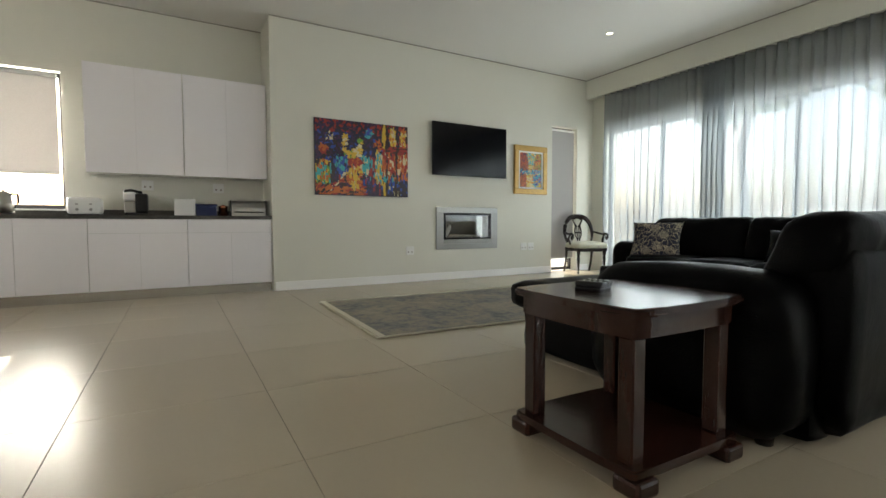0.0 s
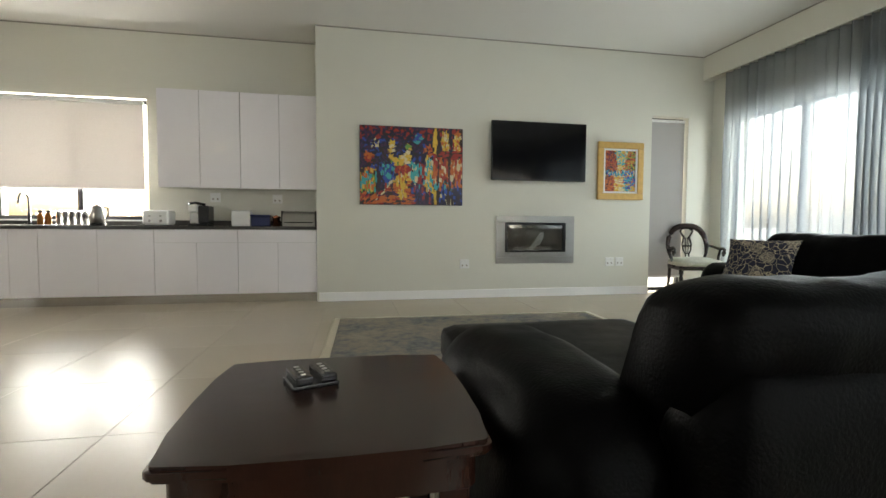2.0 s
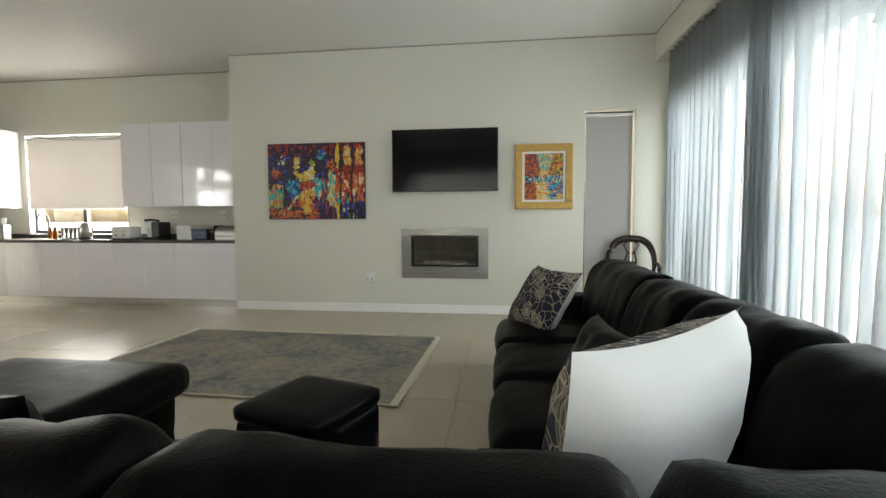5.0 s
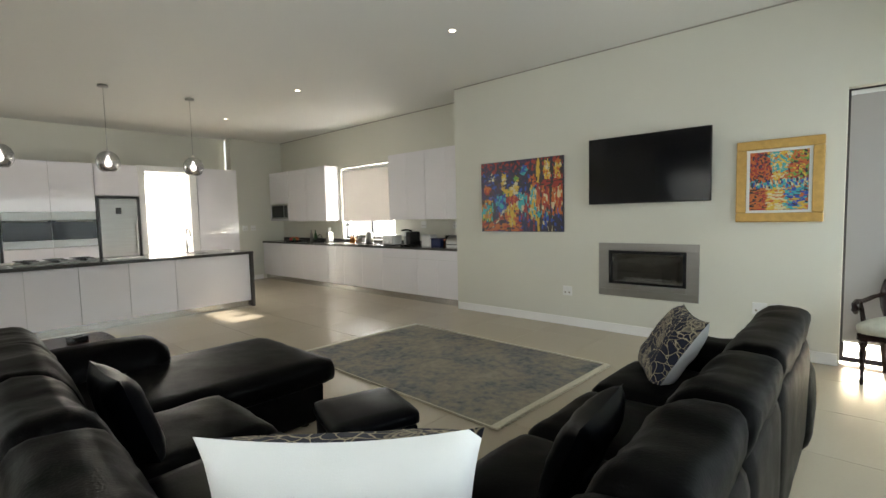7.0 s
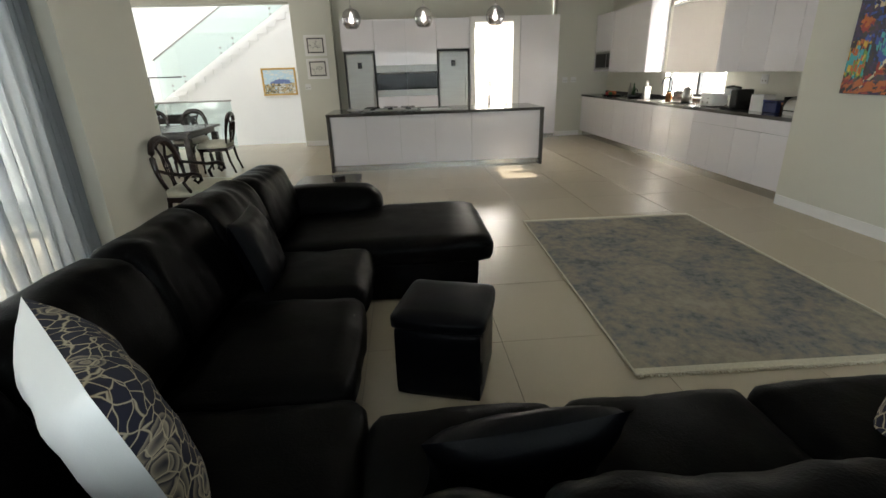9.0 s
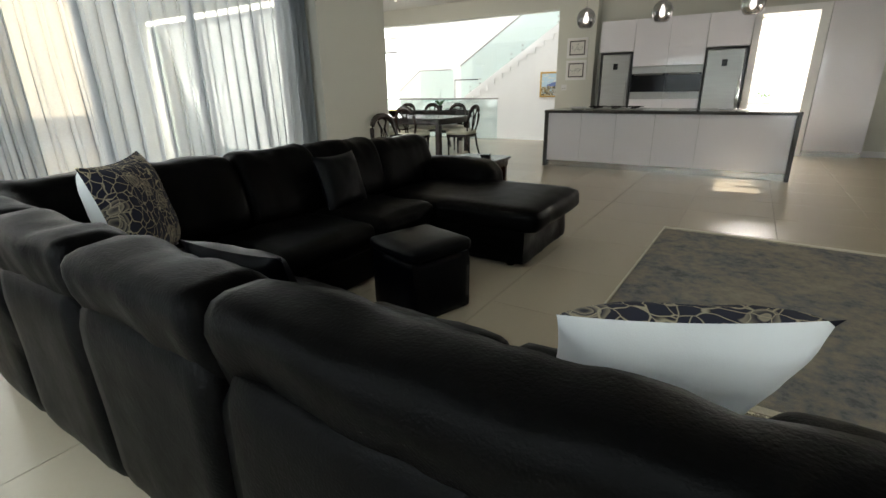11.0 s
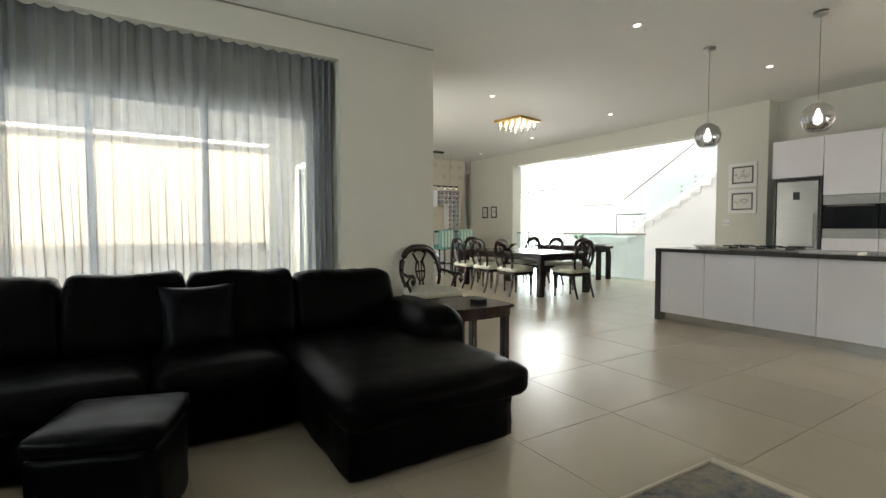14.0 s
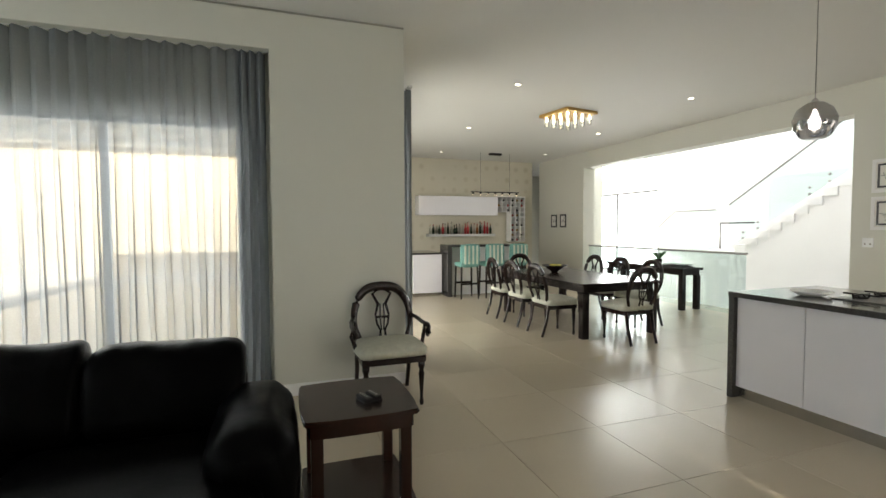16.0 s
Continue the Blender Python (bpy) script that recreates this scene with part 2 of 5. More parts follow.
def pattern(name, kind):
    """Floral cushion cloth, faded rug and wallpaper."""
    m = bpy.data.materials.new(name)
    m.use_nodes = True
    nt = m.node_tree
    p = nt.nodes["Principled BSDF"]
    p.inputs["Roughness"].default_value = 0.9
    tc = nt.nodes.new("ShaderNodeTexCoord")
    ramp = nt.nodes.new("ShaderNodeValToRGB")
    el = ramp.color_ramp.elements
    if kind == "floral":
        warp = nt.nodes.new("ShaderNodeTexNoise")
        warp.inputs["Scale"].default_value = 7
        vm = nt.nodes.new("ShaderNodeVectorMath")
        vm.operation = "MULTIPLY_ADD"
        vm.inputs[1].default_value = (0.11, 0.11, 0.11)
        nt.links.new(tc.outputs["Object"], warp.inputs["Vector"])
        nt.links.new(warp.outputs["Color"], vm.inputs[0])
        nt.links.new(tc.outputs["Object"], vm.inputs[2])
        v = nt.nodes.new("ShaderNodeTexVoronoi")
        v.feature = "DISTANCE_TO_EDGE"
        v.inputs["Scale"].default_value = 22
        nt.links.new(vm.outputs[0], v.inputs["Vector"])
        v2 = nt.nodes.new("ShaderNodeTexVoronoi")
        v2.inputs["Scale"].default_value = 7
        nt.links.new(vm.outputs[0], v2.inputs["Vector"])
        el[0].position, el[0].color = 0.015, (0.42, 0.36, 0.25, 1)
        el[1].position, el[1].color = 0.05, (0, 0, 0, 1)
        nt.links.new(v.outputs["Distance"], ramp.inputs[0])
        r2 = nt.nodes.new("ShaderNodeValToRGB")
        r2.color_ramp.elements[0].color = (0.16, 0.135, 0.095, 1)
        r2.color_ramp.elements[1].position, r2.color_ramp.elements[1].color = 0.10, (0.009, 0.011, 0.026, 1)
        for pos, tone in ((0.17, 0.30), (0.185, 0.02), (0.27, 0.34), (0.285, 0.02), (0.37, 0.26), (0.385, 0.012)):
            q = r2.color_ramp.elements.new(pos)
            q.color = (tone, tone * 0.86, tone * 0.62, 1) if tone > 0.1 else (0.010, 0.012, 0.028, 1)
        nt.links.new(v2.outputs["Distance"], r2.inputs[0])
        add = nt.nodes.new("ShaderNodeMix")
        add.data_type = "RGBA"
        add.blend_type = "LIGHTEN"
        add.inputs["Factor"].default_value = 1
        nt.links.new(r2.outputs[0], add.inputs["A"])
        nt.links.new(ramp.outputs[0], add.inputs["B"])
        nt.links.new(add.outputs["Result"], p.inputs["Base Color"])
    elif kind == "rug":
        n = nt.nodes.new("ShaderNodeTexNoise")
        n.inputs["Scale"].default_value = 13
        n.inputs["Detail"].default_value = 6
        n.inputs["Roughness"].default_value = 0.75
        nt.links.new(tc.outputs["Object"], n.inputs["Vector"])
        big = nt.nodes.new("ShaderNodeTexNoise")
        big.inputs["Scale"].default_value = 2.2
        big.inputs["Detail"].default_value = 3
        nt.links.new(tc.outputs["Object"], big.inputs["Vector"])
        both = nt.nodes.new("ShaderNodeMath")
        both.operation = "MULTIPLY_ADD"
        both.inputs[1].default_value = 0.75
        half = nt.nodes.new("ShaderNodeMath")
        half.operation = "MULTIPLY_ADD"
        half.inputs[1].default_value, half.inputs[2].default_value = 0.55, -0.15
        nt.links.new(big.outputs[0], half.inputs[0])
        nt.links.new(n.outputs[0], both.inputs[0])
        nt.links.new(half.outputs[0], both.inputs[2])
        el[0].position, el[0].color = 0.36, (0.10, 0.10, 0.10, 1)
        el[1].position, el[1].color = 0.66, (0.31, 0.275, 0.21, 1)
        for pos, tone in ((0.43, (0.165, 0.162, 0.158, 1)), (0.50, (0.225, 0.203, 0.165, 1)), (0.57, (0.265, 0.232, 0.175, 1))):
            e = el.new(pos)
            e.color = tone
        nt.links.new(both.outputs[0], ramp.inputs[0])
        n2 = nt.nodes.new("ShaderNodeTexNoise")
        n2.inputs["Scale"].default_value = 160
        nt.links.new(tc.outputs["Object"], n2.inputs["Vector"])
        b = nt.nodes.new("ShaderNodeBump")
        b.inputs["Strength"].default_value = 0.5
        b.inputs["Distance"].default_value = 0.006
        nt.links.new(n2.outputs[0], b.inputs["Height"])
        nt.links.new(b.outputs[0], p.inputs["Normal"])
        nt.links.new(ramp.outputs[0], p.inputs["Base Color"])
    else:
        v = nt.nodes.new("ShaderNodeTexVoronoi")
        v.inputs["Scale"].default_value = 3.2
        v.inputs["Randomness"].default_value = 0.15
        nt.links.new(tc.outputs["Object"], v.inputs["Vector"])
        el[0].position, el[0].color = 0.40, (0.50, 0.45, 0.33, 1)
        el[1].position, el[1].color = 0.52, (0.62, 0.58, 0.47, 1)
        nt.links.new(v.outputs["Distance"], ramp.inputs[0])
        nt.links.new(ramp.outputs[0], p.inputs["Base Color"])
    return m


FLORAL = pattern("floral_cloth", "floral")
RUG = pattern("faded_rug_pile", "rug")
WALLPAPER = pattern("gold_medallion_wallpaper", "paper")


# ---- mesh helpers ----
def obj(name, bm, material, parent=None, label=""):
    me = bpy.data.meshes.new(name)
    bm.to_mesh(me)
    bm.free()
    for mm in (material if isinstance(material, (list, tuple)) else [material]):
        me.materials.append(mm)
    ob = new(name, me)
    if parent:
        ob.parent = parent
    if label:
        ob["label"] = label
    return ob


def part(name, bm, material, parent, label=""):
    return obj(name, bm, material, parent, label)


def thing(name, label, category, x=0, y=0, z=0, rz=0, group="", kind=""):
    e = new(name)
    e.empty_display_size = 0.1
    e.matrix_basis = pose(x, y, z, 0, 0, rz)
    return tagged(e, label, category, group, kind)


def smooth(bm, angle=40):
    for f in bm.faces:
        f.smooth = True
    for e in bm.edges:
        if len(e.link_faces) == 2 and e.calc_face_angle(0) > radians(angle):
            e.smooth = False
    return bm


def box(x0, y0, z0, x1, y1, z1, bev=0.0, bm=None):
    own = bmesh.new()
    bmesh.ops.create_cube(own, size=1)
    for v in own.verts:
        v.co = Vector(((x0 + x1) / 2 + v.co.x * (x1 - x0), (y0 + y1) / 2 + v.co.y * (y1 - y0), (z0 + z1) / 2 + v.co.z * (z1 - z0)))
    if bev:
        bmesh.ops.bevel(own, geom=own.edges[:], offset=bev, segments=2, affect="EDGES", profile=0.5)
    if bm is None:
        return own
    return merge(bm, own)


def merge(bm, own):
    me = bpy.data.meshes.new("joining")
    own.to_mesh(me)
    own.free()
    bm.from_mesh(me)
    bpy.data.meshes.remove(me)
    return bm


def tube(pts, radii, n=8, bm=None, flat=1.0):
    """A round bar along points; flat squeezes it sideways."""
    bm = bm or bmesh.new()
    pts = [Vector(p) for p in pts]
    if not isinstance(radii, (list, tuple)):
        radii = [radii] * len(pts)
    rings = []
    for i, p in enumerate(pts):
        d = (pts[min(i + 1, len(pts) - 1)] - pts[max(i - 1, 0)]).normalized()
        ref = Vector((0, 0, 1)) if abs(d.z) < 0.9 else Vector((1, 0, 0))
        a = d.cross(ref).normalized()
        b = d.cross(a)
        rings.append([bm.verts.new(p + (a * math.cos(k * math.tau / n) * flat + b * math.sin(k * math.tau / n)) * radii[i]) for k in range(n)])
    for r, s in zip(rings, rings[1:]):
        for k in range(n):
            bm.faces.new((r[k], r[(k + 1) % n], s[(k + 1) % n], s[k]))
    bm.faces.new(rings[0][::-1])
    bm.faces.new(rings[-1])
    bmesh.ops.recalc_face_normals(bm, faces=bm.faces[:])
    return smooth(bm)


def lathe(profile, x=0, y=0, z=0, n=20, bm=None):
    """A turned shape from (radius, height) pairs."""
    return tube_rings(profile, x, y, z, n, bm)


def tube_rings(profile, x, y, z, n, bm):
    bm = bm or bmesh.new()
    rings = [[bm.verts.new((x + r * math.cos(k * math.tau / n), y + r * math.sin(k * math.tau / n), z + h)) for k in range(n)] for r, h in profile]
    for r, s in zip(rings, rings[1:]):
        for k in range(n):
            bm.faces.new((r[k], r[(k + 1) % n], s[(k + 1) % n], s[k]))
    if profile[0][0] > 0.002:
        bm.faces.new(rings[0][::-1])
    if profile[-1][0] > 0.002:
        bm.faces.new(rings[-1])
    return smooth(bm)


def puff(sx, sy, sz, r=0.06, bulge=0.03, n=14, wrinkle=0.006, at=(0, 0, 0), tilt=None, seed=0):
    """A soft upholstered block: rounded edges, swollen faces, slight creases."""
    bm = bmesh.new()
    bmesh.ops.create_cube(bm, size=2)
    bmesh.ops.subdivide_edges(bm, edges=bm.edges[:], cuts=n, use_grid_fill=True)
    half = Vector((sx / 2, sy / 2, sz / 2))
    for v in bm.verts:
        u = v.co.copy()
        p = Vector([u[i] * half[i] for i in range(3)])
        core = Vector([max(-half[i] + r, min(half[i] - r, p[i])) for i in range(3)])
        d = p - core
        if d.length > 1e-6:
            d = d.normalized() * r
        p = core + d
        for i in range(3):
            j, k = (i + 1) % 3, (i + 2) % 3
            if abs(u[i]) > 0.5:
                p[i] += math.copysign(bulge * (1 - u[j] ** 2) * (1 - u[k] ** 2), u[i]) * (abs(u[i]) ** 3)
        q = p * 5 + Vector((seed * 7.3, seed * 1.7, 0))
        p += p.normalized() * noise.noise(q) * wrinkle * 2 + p.normalized() * noise.noise(q * 3.1) * wrinkle
        v.co = p
    if tilt:
        bmesh.ops.transform(bm, matrix=tilt, verts=bm.verts[:])
    bmesh.ops.translate(bm, verts=bm.verts[:], vec=at)
    return smooth(bm, 70)


def wall(name, x0, y0, z0, x1, y1, z1, material=PAINT, label="smooth greige painted plaster wall"):
    return tagged(obj(name, box(x0, y0, z0, x1, y1, z1), material), label, "wall", kind="structure")


# ---- large structure ----
CH = 3.365                       # ceiling height
YT, YK = 6.37, 6.99              # fireplace wall, kitchen wall
XR, YW = 6.62, -0.315            # bulkhead over the east curtain, patio wall
XE = -5.1                        # wall towards the hall

# fireplace wall with its openings for the fire and the slot window
tagged(obj("wall_fireplace", box(1.27, YT, 0, 3.68, YT + 0.25, CH), PAINT), "greige painted wall around the fireplace", "wall", kind="structure")
wall("wall_fireplace_under", 3.68, YT, 0, 4.56, YT + 0.25, 0.53)
wall("wall_fireplace_over", 3.68, YT, 1.0, 4.56, YT + 0.25, CH)
wall("wall_fireplace_end", 4.56, YT, 0, 5.83, YT + 0.25, CH)
wall("wall_slot_over", 5.83, YT, 2.5, 6.41, YT + 0.25, CH)
wall("wall_slot_side", 6.41, YT, 0, 7.4, YT + 0.25, CH)
# kitchen wall with the window
wall("wall_kitchen_east", -0.84, YK, 0, 1.27, YK + 0.25, CH)
wall("wall_kitchen_under", -2.55, YK, 0, -0.84, YK + 0.25, 1.0)
wall("wall_kitchen_over", -2.55, YK, 2.52, -0.84, YK + 0.25, CH)
wall("wall_kitchen_west", -5.5, YK, 0, -2.55, YK + 0.25, CH)
wall("wall_kitchen_return", 1.27, YT + 0.25, 0, 1.47, YK + 0.25, CH)
# kitchen end wall
wall("wall_kitchen_end", -5.35, 5.72, 0, XE, YK, CH)
wall("wall_kitchen_back_south", -5.65, 0.79, 0, -5.42, 3.86, CH)
wall("wall_kitchen_back_over_door", -5.65, 3.86, 2.48, -5.42, 4.68, CH)
wall("wall_kitchen_back_north", -5.65, 4.68, 0, -5.42, 5.72, CH)
wall("wall_pictures", -5.42, -0.06, 0, XE, 0.79, CH)
wall("wall_hall_beam", -5.42, -5.85, 2.97, XE, -0.06, CH)
wall("wall_hall_south", -5.42, -7.95, 0, XE, -5.85, CH)
# scullery behind the doorway
wall("wall_scullery_west", -8.3, 3.2, 0, -8.1, 5.5, 3.0, WHITE, "bright white scullery wall")
wall("wall_scullery_north", -8.1, 5.3, 0, -5.66, 5.5, 3.0, WHITE, "bright white scullery side wall")
wall("wall_scullery_south", -8.1, 3.2, 0, -5.66, 3.4, 3.0, WHITE, "bright white scullery side wall")
tagged(obj("ceiling_scullery", box(-8.3, 3.2, 3.0, -5.66, 5.5, 3.1), CEIL), "white scullery ceiling", "ceiling", kind="structure")
# patio wall: pier, head over the window, spandrel
wall("wall_patio_pier", 0.91, YW - 0.35, 0, 2.10, YW, CH)
wall("wall_patio_bulkhead", 2.10, YW - 0.10, 3.03, 7.4, YW, CH)
wall("wall_patio_head", 2.10, YW - 0.35, 2.43, 7.4, YW - 0.25, CH)
wall("wall_patio_east", 6.55, YW - 0.35, 0, 7.4, YW - 0.25, 2.43)
wall("wall_patio_reveal", 2.10, YW - 0.35, 0, 2.36, YW - 0.25, 2.43)
# east wall behind the long curtain
wall("wall_east_bulkhead", XR, YW, 3.03, XR + 0.12, YT, CH)
wall("wall_east_head", 6.80, YW - 0.25, 2.44, 7.02, YT, CH)
wall("wall_east_north", 6.80, 6.05, 0, 7.02, YT, 2.44)
wall("wall_east_south", 6.80, YW - 0.25, 0, 7.02, 0.45, 2.44)
# dining room
wall("wall_dining_head", 0.98, -7.95, 2.45, 1.2, YW - 0.35, CH)
wall("wall_dining_north", 0.98, -1.2, 0, 1.2, YW - 0.35, 2.45)
wall("wall_dining_south", 0.98, -7.95, 0, 1.2, -5.6, 2.45)
tagged(obj("wall_bar", box(-4.86, -8.15, 0, 1.2, -7.95, CH), WALLPAPER), "bar wall with pale gold medallion wallpaper", "wall", kind="structure")
wall("wall_corridor_end", -7.3, -11.2, 0, -4.7, -11.0, CH)
wall("wall_corridor_east", -4.86, -11.0, 0, -4.66, -8.15, CH)
wall("wall_corridor_west", -7.3, -11.0, 0, -7.1, -7.95, CH)
wall("wall_corridor_return", -7.1, -8.0, 0, -5.42, -7.8, CH)
# stair hall
wall("wall_hall_north", -9.9, -0.1, -1.7, -5.43, 0.1, 7.0, WHITE, "white stair hall wall")
wall("wall_hall_stair", -8.62, -0.85, -1.7, -8.5, -0.1, 3.0, WHITE, "white wall under the stair")
wall("wall_hall_west_low", -9.9, -11.5, -1.7, -9.7, -0.1, -0.1, WHITE, "white stair hall wall")
wall("wall_hall_west", -9.9, -8.22, -0.1, -9.7, -0.1, 7.0, WHITE, "white stair hall wall")
wall("wall_hall_west_band", -9.9, -11.5, 2.74, -9.7, -8.22, 3.22, WHITE, "white stair hall wall")
wall("wall_hall_south_end", -9.7, -11.5, -1.7, -7.31, -11.3, 7.0, WHITE, "white stair hall wall")
wall("wall_hall_east", -5.44, -7.8, CH + 0.15, -5.42, -0.1, 7.0, WHITE, "white upper stair hall wall")
wall("wall_hall_slab_edge", -5.45, -7.8, -1.7, -5.36, -0.1, -0.02, WHITE, "white slab edge")
tagged(obj("floor_hall", box(-9.9, -11.5, -1.8, -5.36, 0.1, -1.7), STONE), "pale lower hall floor", "floor", kind="structure")
# unseen slab, added to keep the open sky from overlighting the hall
tagged(obj("ceiling_hall", box(-9.9, -11.5, 7.0, -5.42, 0.1, 7.15), CEIL), "unseen white stair hall ceiling added to keep out sky light", "ceiling", kind="structure")
# ceilings
tagged(obj("ceiling", box(-5.65, -8.15, CH, 7.4, YK + 0.25, CH + 0.15), CEIL), "white painted ceiling with shadow gap", "ceiling", kind="structure")
tagged(obj("ceiling_corridor", box(-7.3, -11.2, CH, -4.66, -8.15, CH + 0.15), CEIL), "white corridor ceiling", "ceiling", kind="structure")
# dark strips where walls meet the ceiling, coloured as the shade of a gap
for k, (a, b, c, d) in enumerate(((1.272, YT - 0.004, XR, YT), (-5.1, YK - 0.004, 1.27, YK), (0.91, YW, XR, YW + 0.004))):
    tagged(obj("trim_shadow_gap", box(a, b, CH - 0.018, c, d, CH - 0.002), GAP_SHADE), "thin dark strip painted as the shade of the ceiling's shadow gap", "trim", kind="structure")
tagged(obj("trim_shadow_gap", box(XR - 0.004, YW + 0.01, CH - 0.018, XR, YT - 0.01, CH - 0.002), GAP_SHADE), "thin dark strip painted as the shade of the ceiling's shadow gap", "trim", kind="structure")


def skirting(x0, y0, x1, y1):
    tagged(obj("baseboard", box(x0, y0, 0.0, x1, y1, 0.11, 0.004), WHITE), "white painted skirting board", "baseboard", kind="structure")


skirting(1.29, YT - 0.016, 5.82, YT)
skirting(6.42, YT - 0.016, 6.7, YT)
skirting(XE, 5.74, XE + 0.016, 6.38)
skirting(XE, -0.05, XE + 0.016, 0.79)
skirting(XE, -7.9, XE + 0.016, -5.86)
skirting(0.92, YW, 2.10, YW + 0.016)

# outside: ground, patio house and planting
tagged(obj("ground", box(-900, -900, -1.95, 900, 900, -1.82), PAVING), "pale paved ground outside", "ground", kind="structure")
tagged(obj("pavement", box(1.2, -12, -0.25, 60, 30, -0.06), PAVING), "pale paved terrace", "pavement", kind="structure")
tagged(obj("pavement", box(-4.2, -19, -0.25, 60, -12.0, -0.06), PAVING), "pale paved terrace", "pavement", kind="structure")
tagged(obj("pavement", box(-20, 7.25, -0.25, 60, 30, -0.07), PAVING), "pale paved yard", "pavement", kind="structure")
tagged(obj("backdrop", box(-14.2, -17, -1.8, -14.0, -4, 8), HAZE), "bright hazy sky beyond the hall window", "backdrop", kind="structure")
nb = thing("neighbouring_wing", "sunlit beige plastered wing across the patio", "building", 4.8, -15.0, -0.06)
part("wall", box(-7.5, -3, 0, 9, 0, 4.4), PLASTER, nb)
part("roof", box(-7.8, -3.2, 4.4, 9.3, 0.5, 4.62, 0.02), CEIL, nb, "white flat concrete roof slab")
gw = thing("garden_wall", "pale plastered garden wall beyond the terrace", "wall", 15, 3, -0.06)
part("wall", box(0, -10, 0, 0.25, 10, 1.2), PLASTER, gw)
part("coping", box(-0.04, -10, 1.2, 0.29, 10, 1.26, 0.01), STONE, gw)


def leaf_cloud(cx, cy, cz, rx, ry, rz, count, size, seed, bm=None):
    rnd = random.Random(seed)
    bm = bm or bmesh.new()
    for _ in range(count):
        a, u, r = rnd.uniform(0, math.tau), rnd.uniform(-1, 1), rnd.uniform(0.35, 1) ** 0.6
        w = math.sqrt(1 - u * u)
        c = Vector((cx + rx * r * w * math.cos(a), cy + ry * r * w * math.sin(a), cz + rz * r * u))
        d = Vector((rnd.gauss(0, 1), rnd.gauss(0, 1), rnd.gauss(0, 0.6))).normalized() * size * rnd.uniform(0.6, 1.3)
        e = d.cross(Vector((rnd.gauss(0, 1), rnd.gauss(0, 1), rnd.gauss(0, 1)))).normalized() * size * 0.4
        bm.faces.new([bm.verts.new(c - d), bm.verts.new(c + e), bm.verts.new(c + d), bm.verts.new(c - e)])
    return bm


for k, (tx, ty) in enumerate(((9.6, 5.2), (9.9, 2.3), (9.5, -0.6))):
    tr = thing("garden_tree", "leafy green tree overhanging the terrace", "tree", tx, ty, -0.06, group="terrace trees")
    tb = tube([(0, 0, 0), (0.05, 0.04, 1.2), (-0.02, 0.1, 2.4), (0.1, 0, 3.4)], [0.13, 0.1, 0.085, 0.05])
    tube([(-0.02, 0.08, 2.2), (0.5, 0.5, 3.0), (0.8, 0.9, 3.4)], [0.06, 0.04, 0.02], bm=tb)
    tube([(0, 0.06, 2.3), (-0.6, -0.4, 3.0), (-0.9, -0.7, 3.5)], [0.06, 0.04, 0.02], bm=tb)
    part("trunk", tb, WENGE, tr)
    cr = leaf_cloud(-0.1, 0, 3.75, 1.3, 1.5, 0.85, 1500, 0.11, 11 + k)
    leaf_cloud(0.5, 0.8, 3.5, 0.8, 0.8, 0.6, 450, 0.11, 31 + k, cr)
    leaf_cloud(-0.7, -0.7, 3.4, 0.7, 0.8, 0.6, 450, 0.11, 51 + k, cr)
    part("crown", cr, HEDGE, tr)


# ---- windows, blinds, curtains ----
def framed_window(name, label, along, u0, u1, z0, z1, fixed, mullions, d=0.06):
    """A dark aluminium window in the plane x or y = fixed, along the other axis."""
    e = thing(name, label, "window", kind="structure")

    def bar(a0, b0, a1, b1, nm="window_frame"):
        if along == "x":
            part(nm, box(a0, fixed - d / 2, b0, a1, fixed + d / 2, b1, 0.004), ALU, e)
        else:
            part(nm, box(fixed - d / 2, a0, b0, fixed + d / 2, a1, b1, 0.004), ALU, e)
    bar(u0, z0, u1, z0 + 0.05)
    bar(u0, z1 - 0.05, u1, z1)
    us = [u0, *mullions, u1]
    for u in us:
        lo, hi = max(u0, u - 0.03), min(u1, u + 0.03)
        bar(lo, z0 + 0.05, hi, z1 - 0.05)
    for a, b in zip(us, us[1:]):
        bm = box(a + 0.03, fixed - 0.004, z0 + 0.05, b - 0.03, fixed + 0.004, z1 - 0.05) if along == "x" else \
            box(fixed - 0.004, a + 0.03, z0 + 0.05, fixed + 0.004, b - 0.03, z1 - 0.05)
        part("pane", bm, PANE, e).visible_shadow = False
    return e


framed_window("window_1", "sliding aluminium window behind the east curtain", "y", 0.45, 6.05, 0.0, 2.44, 6.92, (1.4, 2.3, 3.2, 4.12, 5.05))
framed_window("window_2", "sliding aluminium patio doors behind the voile curtain", "x", 2.36, 6.55, 0.0, 2.43, YW - 0.3, (3.40, 4.33, 5.1, 5.9))
framed_window("window_3", "kitchen window above the sink, blind half down", "x", -2.55, -0.84, 1.0, 2.52, YK + 0.12, (-1.66,))
framed_window("window_4", "tall slot window with a grey blind", "x", 5.83, 6.41, 0.02, 2.5, YT + 0.15, ())
framed_window("window_5", "large aluminium hall window", "y", -11.3, -8.22, -0.1, 2.74, -9.8, (-10.28,))
framed_window("window_6", "upper aluminium hall window", "y", -11.3, -8.22, 3.22, 6.0, -9.8, ())
framed_window("window_7", "dining room sliding window", "y", -5.6, -1.2, 0.0, 2.45, 1.1, (-4.1, -2.65))

